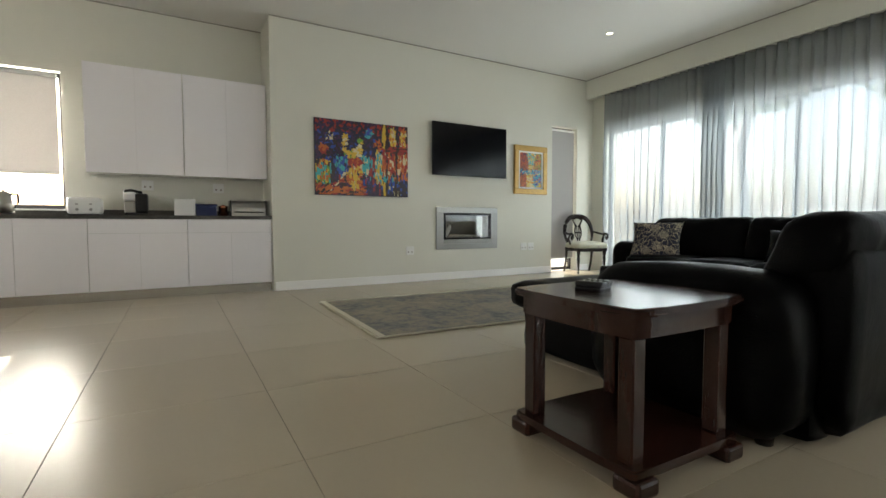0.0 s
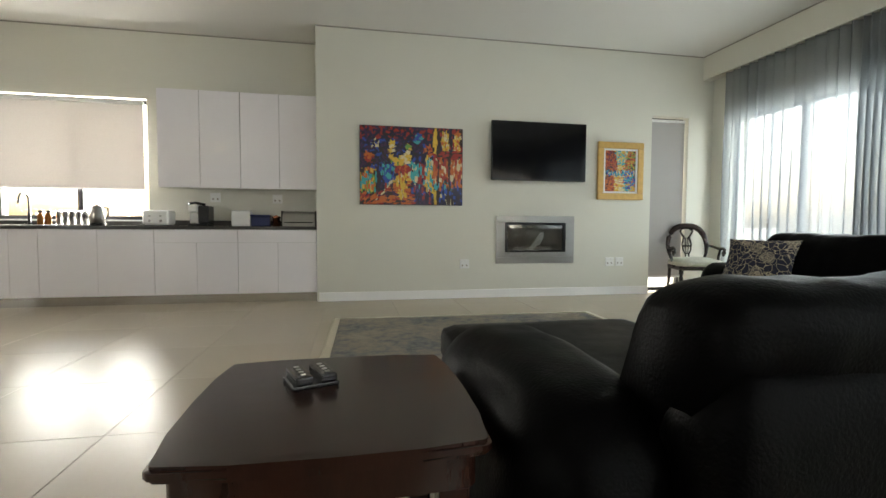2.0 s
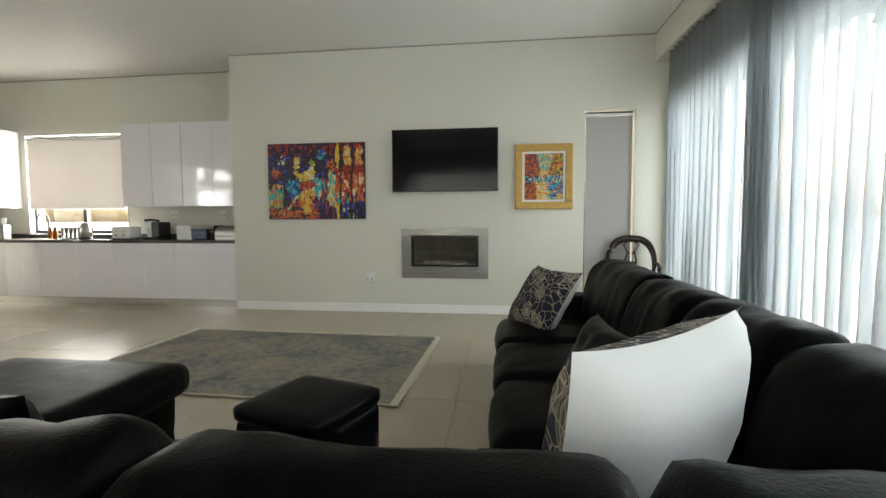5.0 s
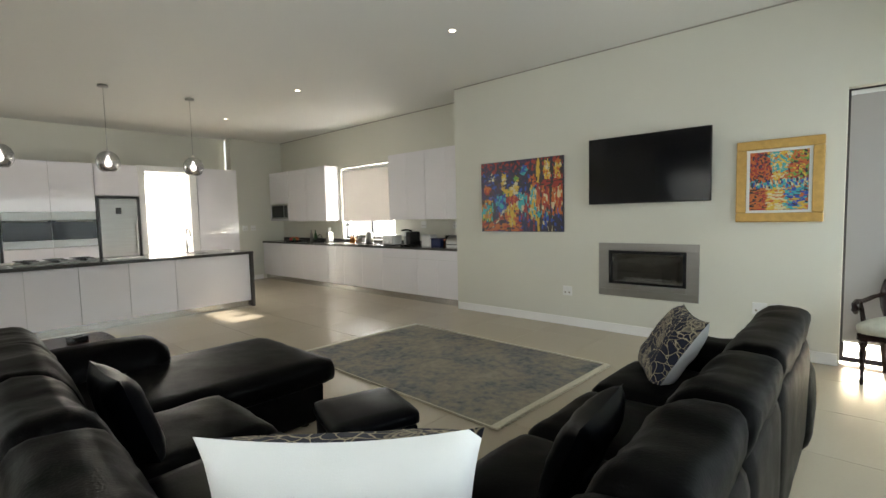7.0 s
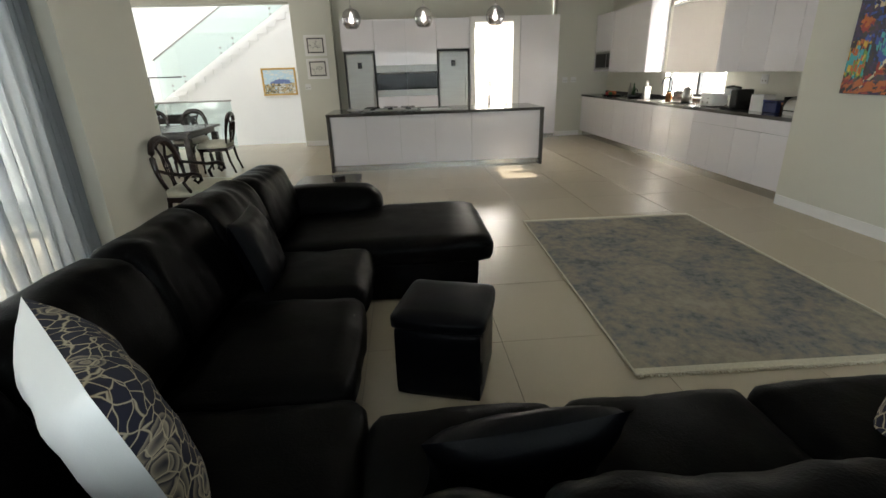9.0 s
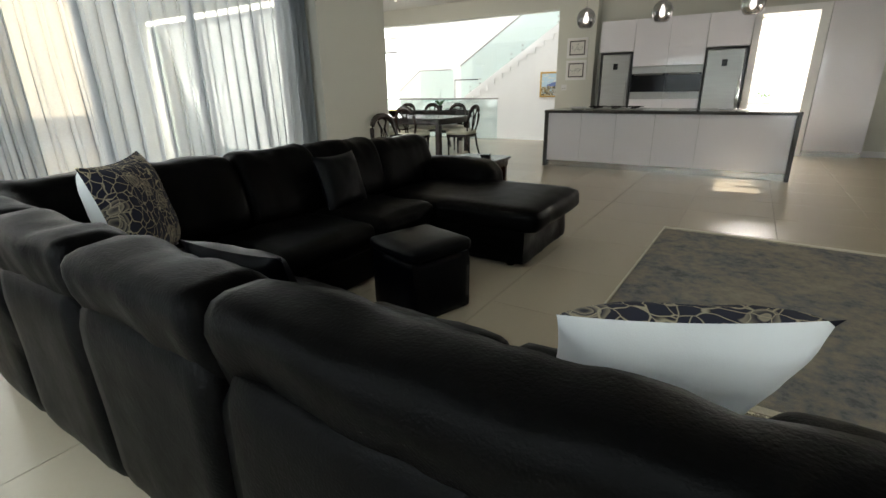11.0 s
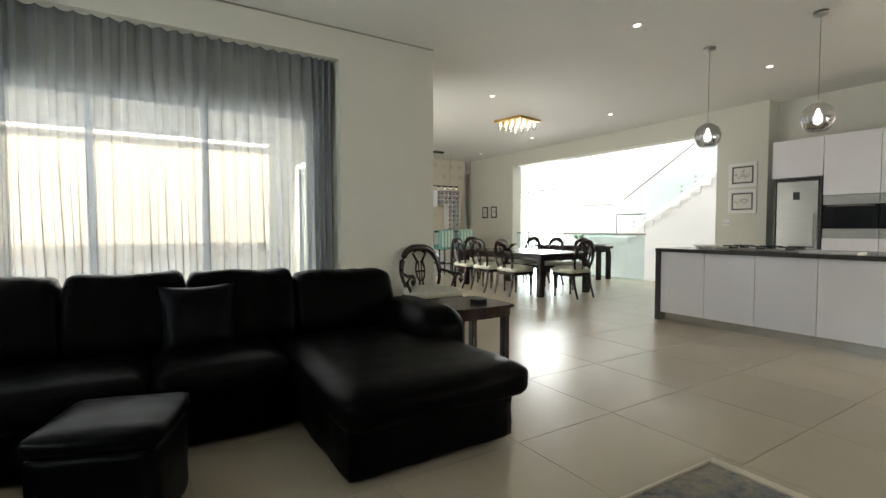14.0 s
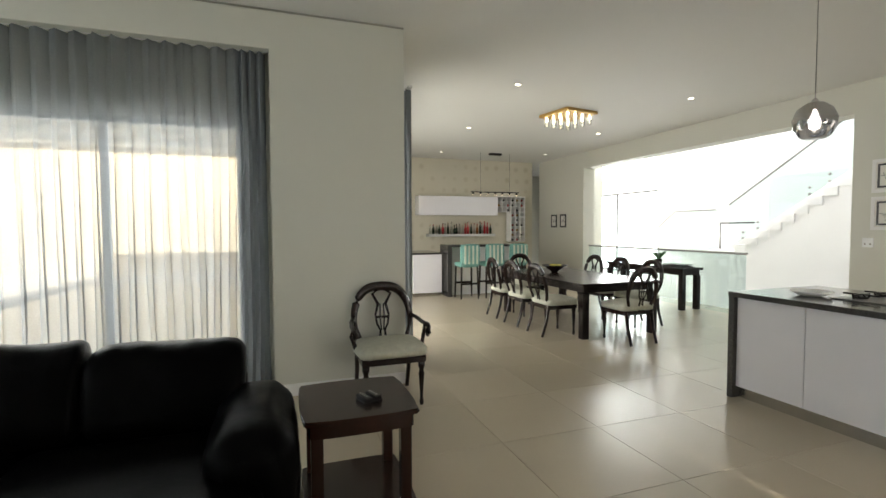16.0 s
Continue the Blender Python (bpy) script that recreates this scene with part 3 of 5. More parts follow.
bl = thing("roller_blind", "grey roller blind hanging over the kitchen window", "blind", -1.69, YK - 0.03, 0)
part("fabric", box(-0.80, -0.003, 1.40, 0.82, 0.003, 2.44), BLINDLIT, bl)
part("roller", tube([(-0.80, 0, 2.46), (0.82, 0, 2.46)], 0.022, 12), PLASTIC_W, bl)
part("bottom_bar", box(-0.80, -0.008, 1.38, 0.82, 0.008, 1.40, 0.003), PLASTIC_W, bl)
bl = thing("roller_blind", "grey roller blind covering the tall slot window", "blind", 6.12, YT + 0.06, 0)
part("fabric", box(-0.27, -0.003, 0.24, 0.27, 0.003, 2.44), BLIND, bl)
part("roller", tube([(-0.27, 0, 2.45), (0.27, 0, 2.45)], 0.02, 12), PLASTIC_W, bl)
part("bottom_bar", box(-0.27, -0.008, 0.22, 0.27, 0.008, 0.24, 0.003), PLASTIC_W, bl)
tagged(obj("window_sill_1", box(-2.56, YK - 0.03, 0.985, -0.83, YK + 0.09, 1.002, 0.003), STONE), "pale window sill", "sill", kind="structure")


def curtain(bm, along, u0, u1, fixed, z0, z1, pitch=0.125, depth=0.055, seed=0, top_flat=0.0):
    """A hanging cloth with uneven folds that relax downwards."""
    rnd = random.Random(seed)
    n = max(8, int(abs(u1 - u0) / pitch * 10))
    rows = 14
    grid = []
    phase = rnd.uniform(0, 6)
    for j in range(rows + 1):
        f = j / rows
        z = z1 + (z0 - z1) * f
        row = []
        for i in range(n + 1):
            u = u0 + (u1 - u0) * i / n
            ph = u / pitch * math.tau + phase
            wob = noise.noise((u * 2.3, f * 1.2, seed)) * 3.2 * f
            amp = depth * (0.75 + 0.6 * noise.noise((u * 3.1, seed + 5, f * 0.7)))
            off = amp * (math.sin(ph + wob) + 0.25 * math.sin(2.1 * ph + 1))
            uu = u + 0.15 * pitch * math.sin(2 * (ph + wob)) * min(1.0, 0.35 + f) + 0.02 * noise.noise((u * 6, f * 2, seed + 9)) * f
            row.append(bm.verts.new((uu, fixed + off, z) if along == "x" else (fixed + off, uu, z)))
        grid.append(row)
    for a, b in zip(grid, grid[1:]):
        for i in range(n):
            bm.faces.new((a[i], a[i + 1], b[i + 1], b[i]))
    for fc in bm.faces:
        fc.smooth = True
    return bm


def curtain_set(name, label, along, fixed, sheers, drapes, u0, u1, z1=3.03, z0=0.02):
    e = thing(name, label, "curtain")
    for k, (a, b) in enumerate(sheers):
        part("voile", curtain(bmesh.new(), along, a, b, fixed, z0, z1, seed=k + 1), SHEER, e, "grey semi-transparent voile")
    for k, (a, b) in enumerate(drapes):
        part("drape", curtain(bmesh.new(), along, a, b, fixed - (0 if along == "y" else 0), z0, z1, pitch=0.07, depth=0.055, seed=k + 21), DRAPE, e, "gathered grey-blue edge of the voile")
    rail = box(u0, fixed - 0.02, z1, u1, fixed + 0.02, z1 + 0.025) if along == "x" else box(fixed - 0.02, u0, z1, fixed + 0.02, u1, z1 + 0.025)
    part("rail", rail, PLASTIC_W, e, "white curtain rail")


curtain_set("east_curtain", "grey voile curtains over the long east window", "y", XR + 0.07,
            [(0.25, 3.98), (4.26, 6.02)], [(3.96, 4.28), (-0.05, 0.3)], -0.1, 6.12)
curtain_set("patio_curtain", "grey voile curtains over the patio doors", "x", YW - 0.12,
            [(2.34, 4.86), (5.12, 6.5)], [(2.13, 2.37), (4.84, 5.14), (6.45, 6.62)], 2.12, 6.6)
curtain_set("dining_curtain", "grey gathered curtain at the dining room window", "y", 0.70,
            [(-5.6, -1.5)], [(-1.5, -0.9)], -5.7, -0.85, 2.98)

# ---- fireplace, television, pictures, sockets ----
fp = thing("wall_fireplace_insert", "brushed steel wall fireplace with white pebbles behind glass", "fireplace", 4.12, YT, 0.76)
sur = bmesh.new()
box(-0.555, -0.02, 0.235, 0.555, 0.0, 0.325, 0.004, sur)
box(-0.555, -0.02, -0.31, 0.555, 0.0, -0.225, 0.004, sur)
box(-0.555, -0.02, -0.225, -0.43, 0.0, 0.235, 0.004, sur)
box(0.43, -0.02, -0.225, 0.555, 0.0, 0.235, 0.004, sur)
part("surround", sur, STEEL, fp, "brushed steel surround")
inn = bmesh.new()
for b in ((-0.43, -0.024, 0.2, 0.43, 0.02, 0.235), (-0.43, -0.024, -0.16, 0.43, 0.02, -0.135), (-0.43, -0.024, -0.135, -0.395, 0.02, 0.2), (0.395, -0.024, -0.135, 0.43, 0.02, 0.2)):
    box(*b, 0.003, inn)
part("inner_frame", inn, PLASTIC_B, fp, "black inner frame")
part("front_bar", box(-0.43, -0.028, -0.222, 0.43, -0.002, -0.165, 0.004), STEEL, fp, "steel control bar")
fb = bmesh.new()
for b in ((-0.43, 0.22, -0.23, 0.43, 0.24, 0.24), (-0.44, 0.02, -0.23, -0.425, 0.24, 0.24), (0.425, 0.02, -0.23, 0.44, 0.24, 0.24), (-0.43, 0.02, 0.225, 0.43, 0.24, 0.24), (-0.43, 0.02, -0.23, 0.43, 0.24, -0.14)):
    box(*b, 0, fb)
part("firebox", fb, mat("firebox_steel", (0.42, 0.40, 0.36), 0.3, 0.5, var=0.15), fp, "dull metal firebox")
part("glass", box(-0.395, -0.008, -0.135, 0.395, -0.004, 0.2), FIREGLASS, fp).visible_shadow = False
rnd = random.Random(4)
for k in range(8):
    part("pebble", puff(0.075, 0.06, 0.045, 0.02, 0.008, 4, 0.003, (-0.24 + k * 0.07 + rnd.uniform(-0.01, 0.01), 0.1 + rnd.uniform(-0.03, 0.03), -0.118), seed=k), PEBBLE, fp)

tv = thing("television", "large black wall-mounted flat television, switched off", "television", 4.13, YT - 0.005, 1.93)
part("back", box(-0.58, -0.05, -0.3, 0.58, -0.012, 0.3, 0.01), PLASTIC_B, tv)
part("bezel", box(-0.66, -0.088, -0.385, 0.66, -0.05, 0.385, 0.006), PLASTIC_B, tv)
part("screen", box(-0.645, -0.0905, -0.362, 0.645, -0.0885, 0.372), SCREEN, tv)
part("bracket", box(-0.2, -0.013, -0.15, 0.2, 0.005, 0.15), STEEL, tv)


def strokes(w, h, shade, count, size, seed, depth=0.004):
    """Palette-knife strokes: small tilted dabs, coloured by where they lie on the canvas."""
    rnd = random.Random(seed)
    bm = bmesh.new()
    for k in range(count):
        u, v = rnd.random(), rnd.random()
        idx, ang, ln = shade(u, v, rnd)
        l, b = size * ln * rnd.uniform(0.7, 1.4), size * rnd.uniform(0.35, 0.7)
        c, s = math.cos(ang), math.sin(ang)
        x, z, y = (u - 0.5) * w, (v - 0.5) * h, -depth * (0.3 + 0.7 * k / count)
        pts = []
        for a, d in ((-l, -b), (-l * 0.6, b), (l, b * 0.8), (l * 0.8, -b)):
            px, pz = x + a * c - d * s, z + a * s + d * c
            pts.append(bm.verts.new((max(-w / 2, min(w / 2, px)), y, max(-h / 2, min(h / 2, pz)))))
        f = bm.faces.new(pts)
        f.material_index = idx
    bmesh.ops.recalc_face_normals(bm, faces=bm.faces[:])
    for f in bm.faces:
        if f.normal.y > 0:
            f.normal_flip()
    return bm


OILS = [mat("oil_" + nme, c, 0.35, var=0.15, scale=30, fine=120, bump=0.2) for nme, c in (
    ("navy", (0.007, 0.007, 0.035)), ("violet", (0.04, 0.01, 0.055)), ("blue", (0.015, 0.06, 0.33)), ("teal", (0.04, 0.34, 0.36)),
    ("orange", (0.50, 0.115, 0.012)), ("yellow", (0.62, 0.40, 0.035)), ("red", (0.30, 0.018, 0.01)), ("umber", (0.025, 0.010, 0.006)),
    ("cream", (0.62, 0.54, 0.31)), ("green", (0.12, 0.30, 0.04)))]


def night_alley(u, v, rnd):
    tall = math.pi / 2 + rnd.uniform(-0.12, 0.12)
    any_way = rnd.uniform(0, 3)
    if 0.745 < u < 0.765 or (0.85 < u < 0.872 and v < 0.68):        # dark posts
        return 7, tall, 1.5
    if 0.71 < u < 0.742 and (v > 0.66 or v < 0.2):                  # yellow lamp post
        return 5, tall, 1.5
    if u > 0.70:                                                    # lit facade
        if v > 0.70:
            lit = abs(u - 0.825) < 0.035 or abs(u - 0.945) < 0.035
            return (rnd.choice((5, 5, 8, 4)) if lit and v < 0.95 else rnd.choice((7, 0, 7, 6))), tall, 1.0
        if v > 0.60:
            return rnd.choice((6, 7, 6, 7)), rnd.uniform(-0.1, 0.25), 1.5
        if v > 0.20:
            return (rnd.choice((4, 4, 8, 6)) if v > 0.32 else rnd.choice((3, 4, 2, 7))), tall, 1.6
        return rnd.choice((2, 0, 0, 8, 7) if u < 0.9 else (0, 0, 7, 2)), tall, 1.3
    edge = 0.11 + 0.66 * v                                          # pale kerb and wet path
    if v < 0.30 and abs(u - edge) < 0.012:
        return 8, 0.75, 1.0
    if v < 0.16 and u < edge:
        return rnd.choice((4, 6, 4, 7)), 0.6, 1.2
    if v < 0.40 and edge < u < 0.52 - 0.15 * v:
        if abs(u - 0.40) < 0.05 and v > 0.1:
            return rnd.choice((5, 4, 5, 8)), tall, 1.3
        return rnd.choice((4, 7, 6, 1, 4) if v < 0.26 else (5, 4, 5)), rnd.uniform(-0.2, 0.2), 1.2
    if 0.155 < u < 0.19 and 0.15 < v < 0.55:                        # tree trunk
        return rnd.choice((7, 0)), tall, 1.4
    if v < 0.46 and u < 0.155:
        return rnd.choice((3, 5, 9, 4, 3) if v < 0.38 else (4, 5, 7)), tall, 1.4
    if 0.19 <= u < 0.33 and 0.26 < v < 0.52:
        return rnd.choice((2, 2, 0, 3)), tall, 1.3
    if 0.33 <= u < 0.47 and 0.40 <= v < 0.50:
        return rnd.choice((6, 6, 4)), any_way, 1.1
    if 0.47 <= u < 0.56 and 0.28 < v < 0.54:
        return rnd.choice((3, 3, 3, 8)), tall, 1.3
    if 0.56 <= u < 0.63 and 0.22 < v < 0.55:
        return rnd.choice((6, 1, 6, 3)), tall, 1.3
    if 0.63 <= u <= 0.71 and 0.18 < v < 0.60:
        return rnd.choice((8, 5, 5, 3) if v < 0.45 else (3, 8, 5)), tall, 1.5
    if v <= 0.28:
        return rnd.choice((1, 0, 2, 0, 1, 6)), tall, 1.3
    for cu, cv, r, tones in ((0.30, 0.78, 0.035, (5, 5, 8)), (0.295, 0.69, 0.03, (5, 8)), (0.30, 0.61, 0.03, (5, 5)), (0.44, 0.61, 0.06, (8, 8, 5)),
                             (0.36, 0.53, 0.06, (5, 9, 5)), (0.46, 0.74, 0.03, (5, 9)), (0.08, 0.60, 0.05, (4, 6)), (0.66, 0.70, 0.05, (4, 6)),
                             (0.55, 0.85, 0.05, (3, 2)), (0.15, 0.78, 0.05, (2, 0, 8))):
        if math.hypot(u - cu, (v - cv) * 0.75) < r:
            return rnd.choice(tones), any_way, 0.9
    if v > 0.84:
        return rnd.choice((6, 1, 0, 6, 7, 0)), any_way, 1.1
    return rnd.choice((0, 1, 0, 2, 0, 1, 7, 0)), any_way, 1.1


def autumn_walk(u, v, rnd):
    if v < 0.38:
        if 0.3 < u < 0.62:
            return rnd.choice((5, 8, 4, 5, 8)), rnd.uniform(-0.2, 0.2), 1.3
        return (rnd.choice((6, 4, 7, 4)) if u < 0.5 else rnd.choice((3, 2, 0, 5, 2))), rnd.uniform(-0.3, 0.3), 1.3
    if v < 0.52:
        return (rnd.choice((2, 3, 8, 0, 3))), math.pi / 2 + rnd.uniform(-0.2, 0.2), 1.0
    if abs(u - 0.52) < 0.1 + (v - 0.5) * 0.22:
        return rnd.choice((3, 8, 3, 5) if v > 0.65 else (5, 8, 5)), rnd.uniform(0, 3), 1
    if u < 0.5:
        return rnd.choice((6, 4, 6, 7, 1, 4)), rnd.uniform(0, 3), 1
    return rnd.choice((9, 4, 6, 9, 7, 5)), rnd.uniform(0, 3), 1


def coast(u, v, rnd):
    if v > 0.62:
        return rnd.choice((12, 12, 13)), rnd.uniform(-0.2, 0.2), 1.5
    if v > 0.42:
        return (11 if 0.2 < u < 0.9 and v < 0.48 + 0.14 * math.sin((u - 0.2) * 4.4) else 12), rnd.uniform(-0.2, 0.2), 1.4
    if u < 0.35 and v < 0.45:
        return rnd.choice((14, 15)), rnd.uniform(0, 3), 1
    return rnd.choice((15, 13, 15, 14)), rnd.uniform(0, 0.7), 1.3


OILS2 = OILS + [CARCASS] + [mat("oil_" + nme, c, 0.5, var=0.1, scale=20) for nme, c in (
    ("slate_blue", (0.12, 0.17, 0.36)), ("sky", (0.45, 0.60, 0.68)), ("cloud", (0.65, 0.66, 0.62)), ("scrub", (0.12, 0.10, 0.05)), ("sand", (0.45, 0.36, 0.20)))]

pc = thing("canvas_painting", "unframed palette-knife canvas of a night alley in bright colours", "painting", 2.445, YT, 1.70)
part("canvas", box(-0.655, -0.035, -0.49, 0.655, -0.002, 0.49, 0.004), OILS[0], pc)
pt = part("painted_surface", strokes(1.30, 0.97, night_alley, 3000, 0.026, 3), OILS, pc, "thick colourful oil strokes")
pt.location.y = -0.036
fr = thing("framed_painting", "gilt framed painting of a bright autumn avenue", "painting", 5.345, YT, 1.715)


def frame_ring(w, h, inner_w, inner_h, y0, y1, bev=0.006):
    bm = bmesh.new()
    for b in ((-w, y0, inner_h, w, y1, h), (-w, y0, -h, w, y1, -inner_h), (-w, y0, -inner_h, -inner_w, y1, inner_h), (inner_w, y0, -inner_h, w, y1, inner_h)):
        box(*b, bev, bm)
    return bm


part("frame", frame_ring(0.345, 0.395, 0.258, 0.305, -0.045, -0.002, 0.01), GOLD, fr, "worn gilt frame")
part("liner", frame_ring(0.257, 0.304, 0.232, 0.28, -0.03, -0.002, 0.003), LINEN, fr, "white linen liner")
part("canvas", box(-0.232, -0.018, -0.28, 0.232, -0.003, 0.28), OILS[4], fr)
pt = part("painted_surface", strokes(0.46, 0.555, autumn_walk, 1300, 0.014, 8), OILS, fr, "thick colourful oil strokes")
pt.location.y = -0.0195


def socket(x, y, z, rz=0, label="white double wall socket plate"):
    e = thing("wall_socket", label, "socket", x, y, z, rz, group="wall sockets")
    part("plate", box(-0.062, -0.012, -0.06, 0.062, 0, 0.06, 0.004), PLASTIC_W, e)
    for a in (-0.028, 0.028):
        part("switch", box(a - 0.012, -0.016, 0.02, a + 0.012, -0.011, 0.045, 0.002), PLASTIC_W, e)
        part("pin_hole", box(a - 0.01, -0.0135, -0.03, a + 0.01, -0.0121, -0.01), GROUT, e)


socket(3.14, YT, 0.45)
socket(5.22, YT, 0.46)
socket(5.37, YT, 0.46)
socket(0.72, YK, 1.29)
socket(-0.05, YK, 1.30, 0, "white wall socket plate with a red switch")
for a in (5.98, 6.18):
    socket(XE, a, 1.26, 90, "white light switch plate")
socket(XE, 0.14, 1.29, 90, "white light switch plate")


# ---- sofa ----
sofa = thing("corner_sofa", "large dark brown leather corner sofa with chaise", "sofa", 0, 0, 0)


def sofa_block(name, x0, y0, z0, x1, y1, z1, r=0.06, bulge=0.03, seed=0, label="", tilt=None, wr=0.006):
    bm = puff(x1 - x0, y1 - y0, z1 - z0, r, bulge, 14, wr, ((x0 + x1) / 2, (y0 + y1) / 2, (z0 + z1) / 2), tilt, seed)
    return part(name, bm, LEATHER, sofa, label)


sofa_block("base", 2.18, 1.08, 0.02, 3.16, 2.68, 0.33, 0.03, 0.0, 1)
sofa_block("chaise_seat", 2.13, 1.30, 0.27, 3.20, 2.78, 0.455, 0.07, 0.014, 2, "long leather chaise seat")
sofa_block("base", 3.18, 1.08, 0.02, 5.72, 1.86, 0.30, 0.03, 0.0, 3)
sofa_block("base", 4.92, 1.9, 0.02, 5.72, 4.5, 0.30, 0.03, 0.0, 4)
for k, (a, b) in enumerate(((3.21, 3.90), (3.91, 4.70))):
    sofa_block("seat_cushion", a, 1.28, 0.27, b, 1.96, 0.455, 0.07, 0.022, 5 + k)
sofa_block("seat_cushion", 4.73, 1.28, 0.27, 5.45, 2.02, 0.455, 0.07, 0.02, 8)
for k, (a, b) in enumerate(((2.04, 2.68), (2.69, 3.35), (3.36, 4.05))):
    sofa_block("seat_cushion", 4.82, a, 0.27, 5.45, b, 0.455, 0.07, 0.022, 9 + k)
sofa_block("armrest", 1.98, 1.10, 0.02, 2.36, 1.98, 0.63, 0.14, 0.02, 13, "rounded leather armrest")
sofa_block("armrest", 5.00, 4.04, 0.02, 5.78, 4.42, 0.60, 0.12, 0.02, 14, "rounded leather armrest")

BX, BY, CXs, CYs, CR, SKEW = 2.23, 1.10, 5.32, 1.37, 0.35, 0.026
LA = CXs - BX
LARC = CR * math.pi / 2


def spine(s):
    """The line of the sofa's back: along the chaise side, round the corner, along the east side."""
    if s < LA:
        return Vector((BX + s, BY - SKEW * s, 0)), Vector((0, 1, 0))
    if s < LA + LARC:
        a = (s - LA) / CR
        return Vector((CXs + CR * math.sin(a), CYs - CR * math.cos(a), 0)), Vector((-math.sin(a), math.cos(a), 0))
    return Vector((CXs + CR, CYs + s - LA - LARC, 0)), Vector((-1, 0, 0))


def back_cushion(s0, s1, prof, seed, end=0.10, n=30, wr=0.011):
    """A plump cushion swept along the back line; prof holds (inwards, height) points of its section."""
    bm = bmesh.new()
    cen = Vector((sum(p[0] for p in prof) / len(prof), sum(p[1] for p in prof) / len(prof)))
    rings = []
    for i in range(n + 1):
        f = i / n
        s = s0 + (s1 - s0) * f
        e = min(f, 1 - f) * (s1 - s0)
        k = 1.0 if e >= end else math.sqrt(max(0.0, 1 - (1 - e / end) ** 2)) * 0.28 + 0.72
        base, inn = spine(s)
        ring = []
        for (a, h) in prof:
            a2, h2 = cen[0] + (a - cen[0]) * k, cen[1] + (h - cen[1]) * k
            p = base + inn * a2 + Vector((0, 0, h2))
            d = noise.noise(p * 4.5 + Vector((seed * 3.1, 0, 0))) * wr * 2 + noise.noise(p * 13) * wr * 0.9
            ring.append(bm.verts.new(p + inn * d + Vector((0, 0, d))))
        rings.append(ring)
    m = len(prof)
    for r, q in zip(rings, rings[1:]):
        for k in range(m):
            bm.faces.new((r[k], r[(k + 1) % m], q[(k + 1) % m], q[k]))
    bm.faces.new(rings[0][::-1])
    bm.faces.new(rings[-1])
    bmesh.ops.recalc_face_normals(bm, faces=bm.faces[:])
    return smooth(bm, 75)


def oval(a0, a1, h0, h1, lean=0.0, n=20, p=2.6):
    pts = []
    for k in range(n):
        t = k * math.tau / n
        c, s = math.cos(t), math.sin(t)
        a = math.copysign(abs(c) ** (2 / p), c)
        h = math.copysign(abs(s) ** (2 / p), s)
        hh = (h0 + h1) / 2 + h * (h1 - h0) / 2
        pts.append(((a0 + a1) / 2 + a * (a1 - a0) / 2 - lean * (hh - h0), hh))
    return pts


total = LA + LARC + (4.40 - CYs)
cuts = [0.0, 0.77, 1.46, 2.12, 2.80, 4.05, 4.67, 5.31, total - 0.22]
for k, (a, b) in enumerate(zip(cuts, cuts[1:])):
    part("back_cushion", back_cushion(a + 0.004, b - 0.004, oval(0.0, 0.27, 0.42, 0.868 if k == 0 else 0.90, 0.30, 22, 3.4), 40 + k, 0.15 if k == 0 else 0.06, 34, 0.008), LEATHER, sofa, "plump leather back cushion")
    part("back_rest", back_cushion(a, b, oval(-0.10, 0.07, 0.05, 0.74, 0.02, 20, 5), 60 + k, 0.04, 14, 0.004), LEATHER, sofa)
for x, y in ((2.12, 1.2), (2.12, 1.85), (2.4, 2.55), (3.1, 2.55), (5.68, 4.4), (4.9, 4.4), (5.6, 1.4)):
    part("foot", lathe([(0.03, 0.0), (0.035, 0.06)], x, y, 0, 10), WENGE, sofa)

ot = thing("ottoman", "small square black leather ottoman cube", "ottoman", 4.03, 2.37, 0, -18)
part("body", puff(0.43, 0.43, 0.37, 0.02, 0.004, 8, 0.002, (0, 0, 0.19)), LEATHER2, ot)
part("lid", puff(0.45, 0.45, 0.08, 0.03, 0.012, 10, 0.003, (0, 0, 0.41)), LEATHER2, ot, "padded leather lid")


def pillow(label, x, y, z, rx, ry, rz, w, h, t, front, back, seed):
    e = thing("scatter_cushion", label, "cushion", x, y, z)
    e.matrix_basis = pose(x, y, z, rx, ry, rz)
    n = 18
    for side, m, nm in ((1, front, "front_cover"), (-1, back, "back_cover")):
        bm = bmesh.new()
        g = []
        for i in range(n + 1):
            row = []
            for j in range(n + 1):
                u, v = i / n * 2 - 1, j / n * 2 - 1
                pin = 1 - 0.10 * (1 - u * u) * abs(v) ** 3 - 0.0
                pin2 = 1 - 0.10 * (1 - v * v) * abs(u) ** 3
                d = t / 2 * ((1 - u ** 4) * (1 - v ** 4)) ** 0.62
                d += 0.012 * noise.noise((u * 3, v * 3, seed)) * (1 - u ** 4) * (1 - v ** 4)
                row.append(bm.verts.new((u * w / 2 * pin2, -side * d, v * h / 2 * pin)))
            g.append(row)
        for a, b in zip(g, g[1:]):
            for j in range(n):
                bm.faces.new((a[j], b[j], b[j + 1], a[j + 1]) if side > 0 else (a[j], a[j + 1], b[j + 1], b[j]))
        part(nm, smooth(bm, 80), m, e)
    return e


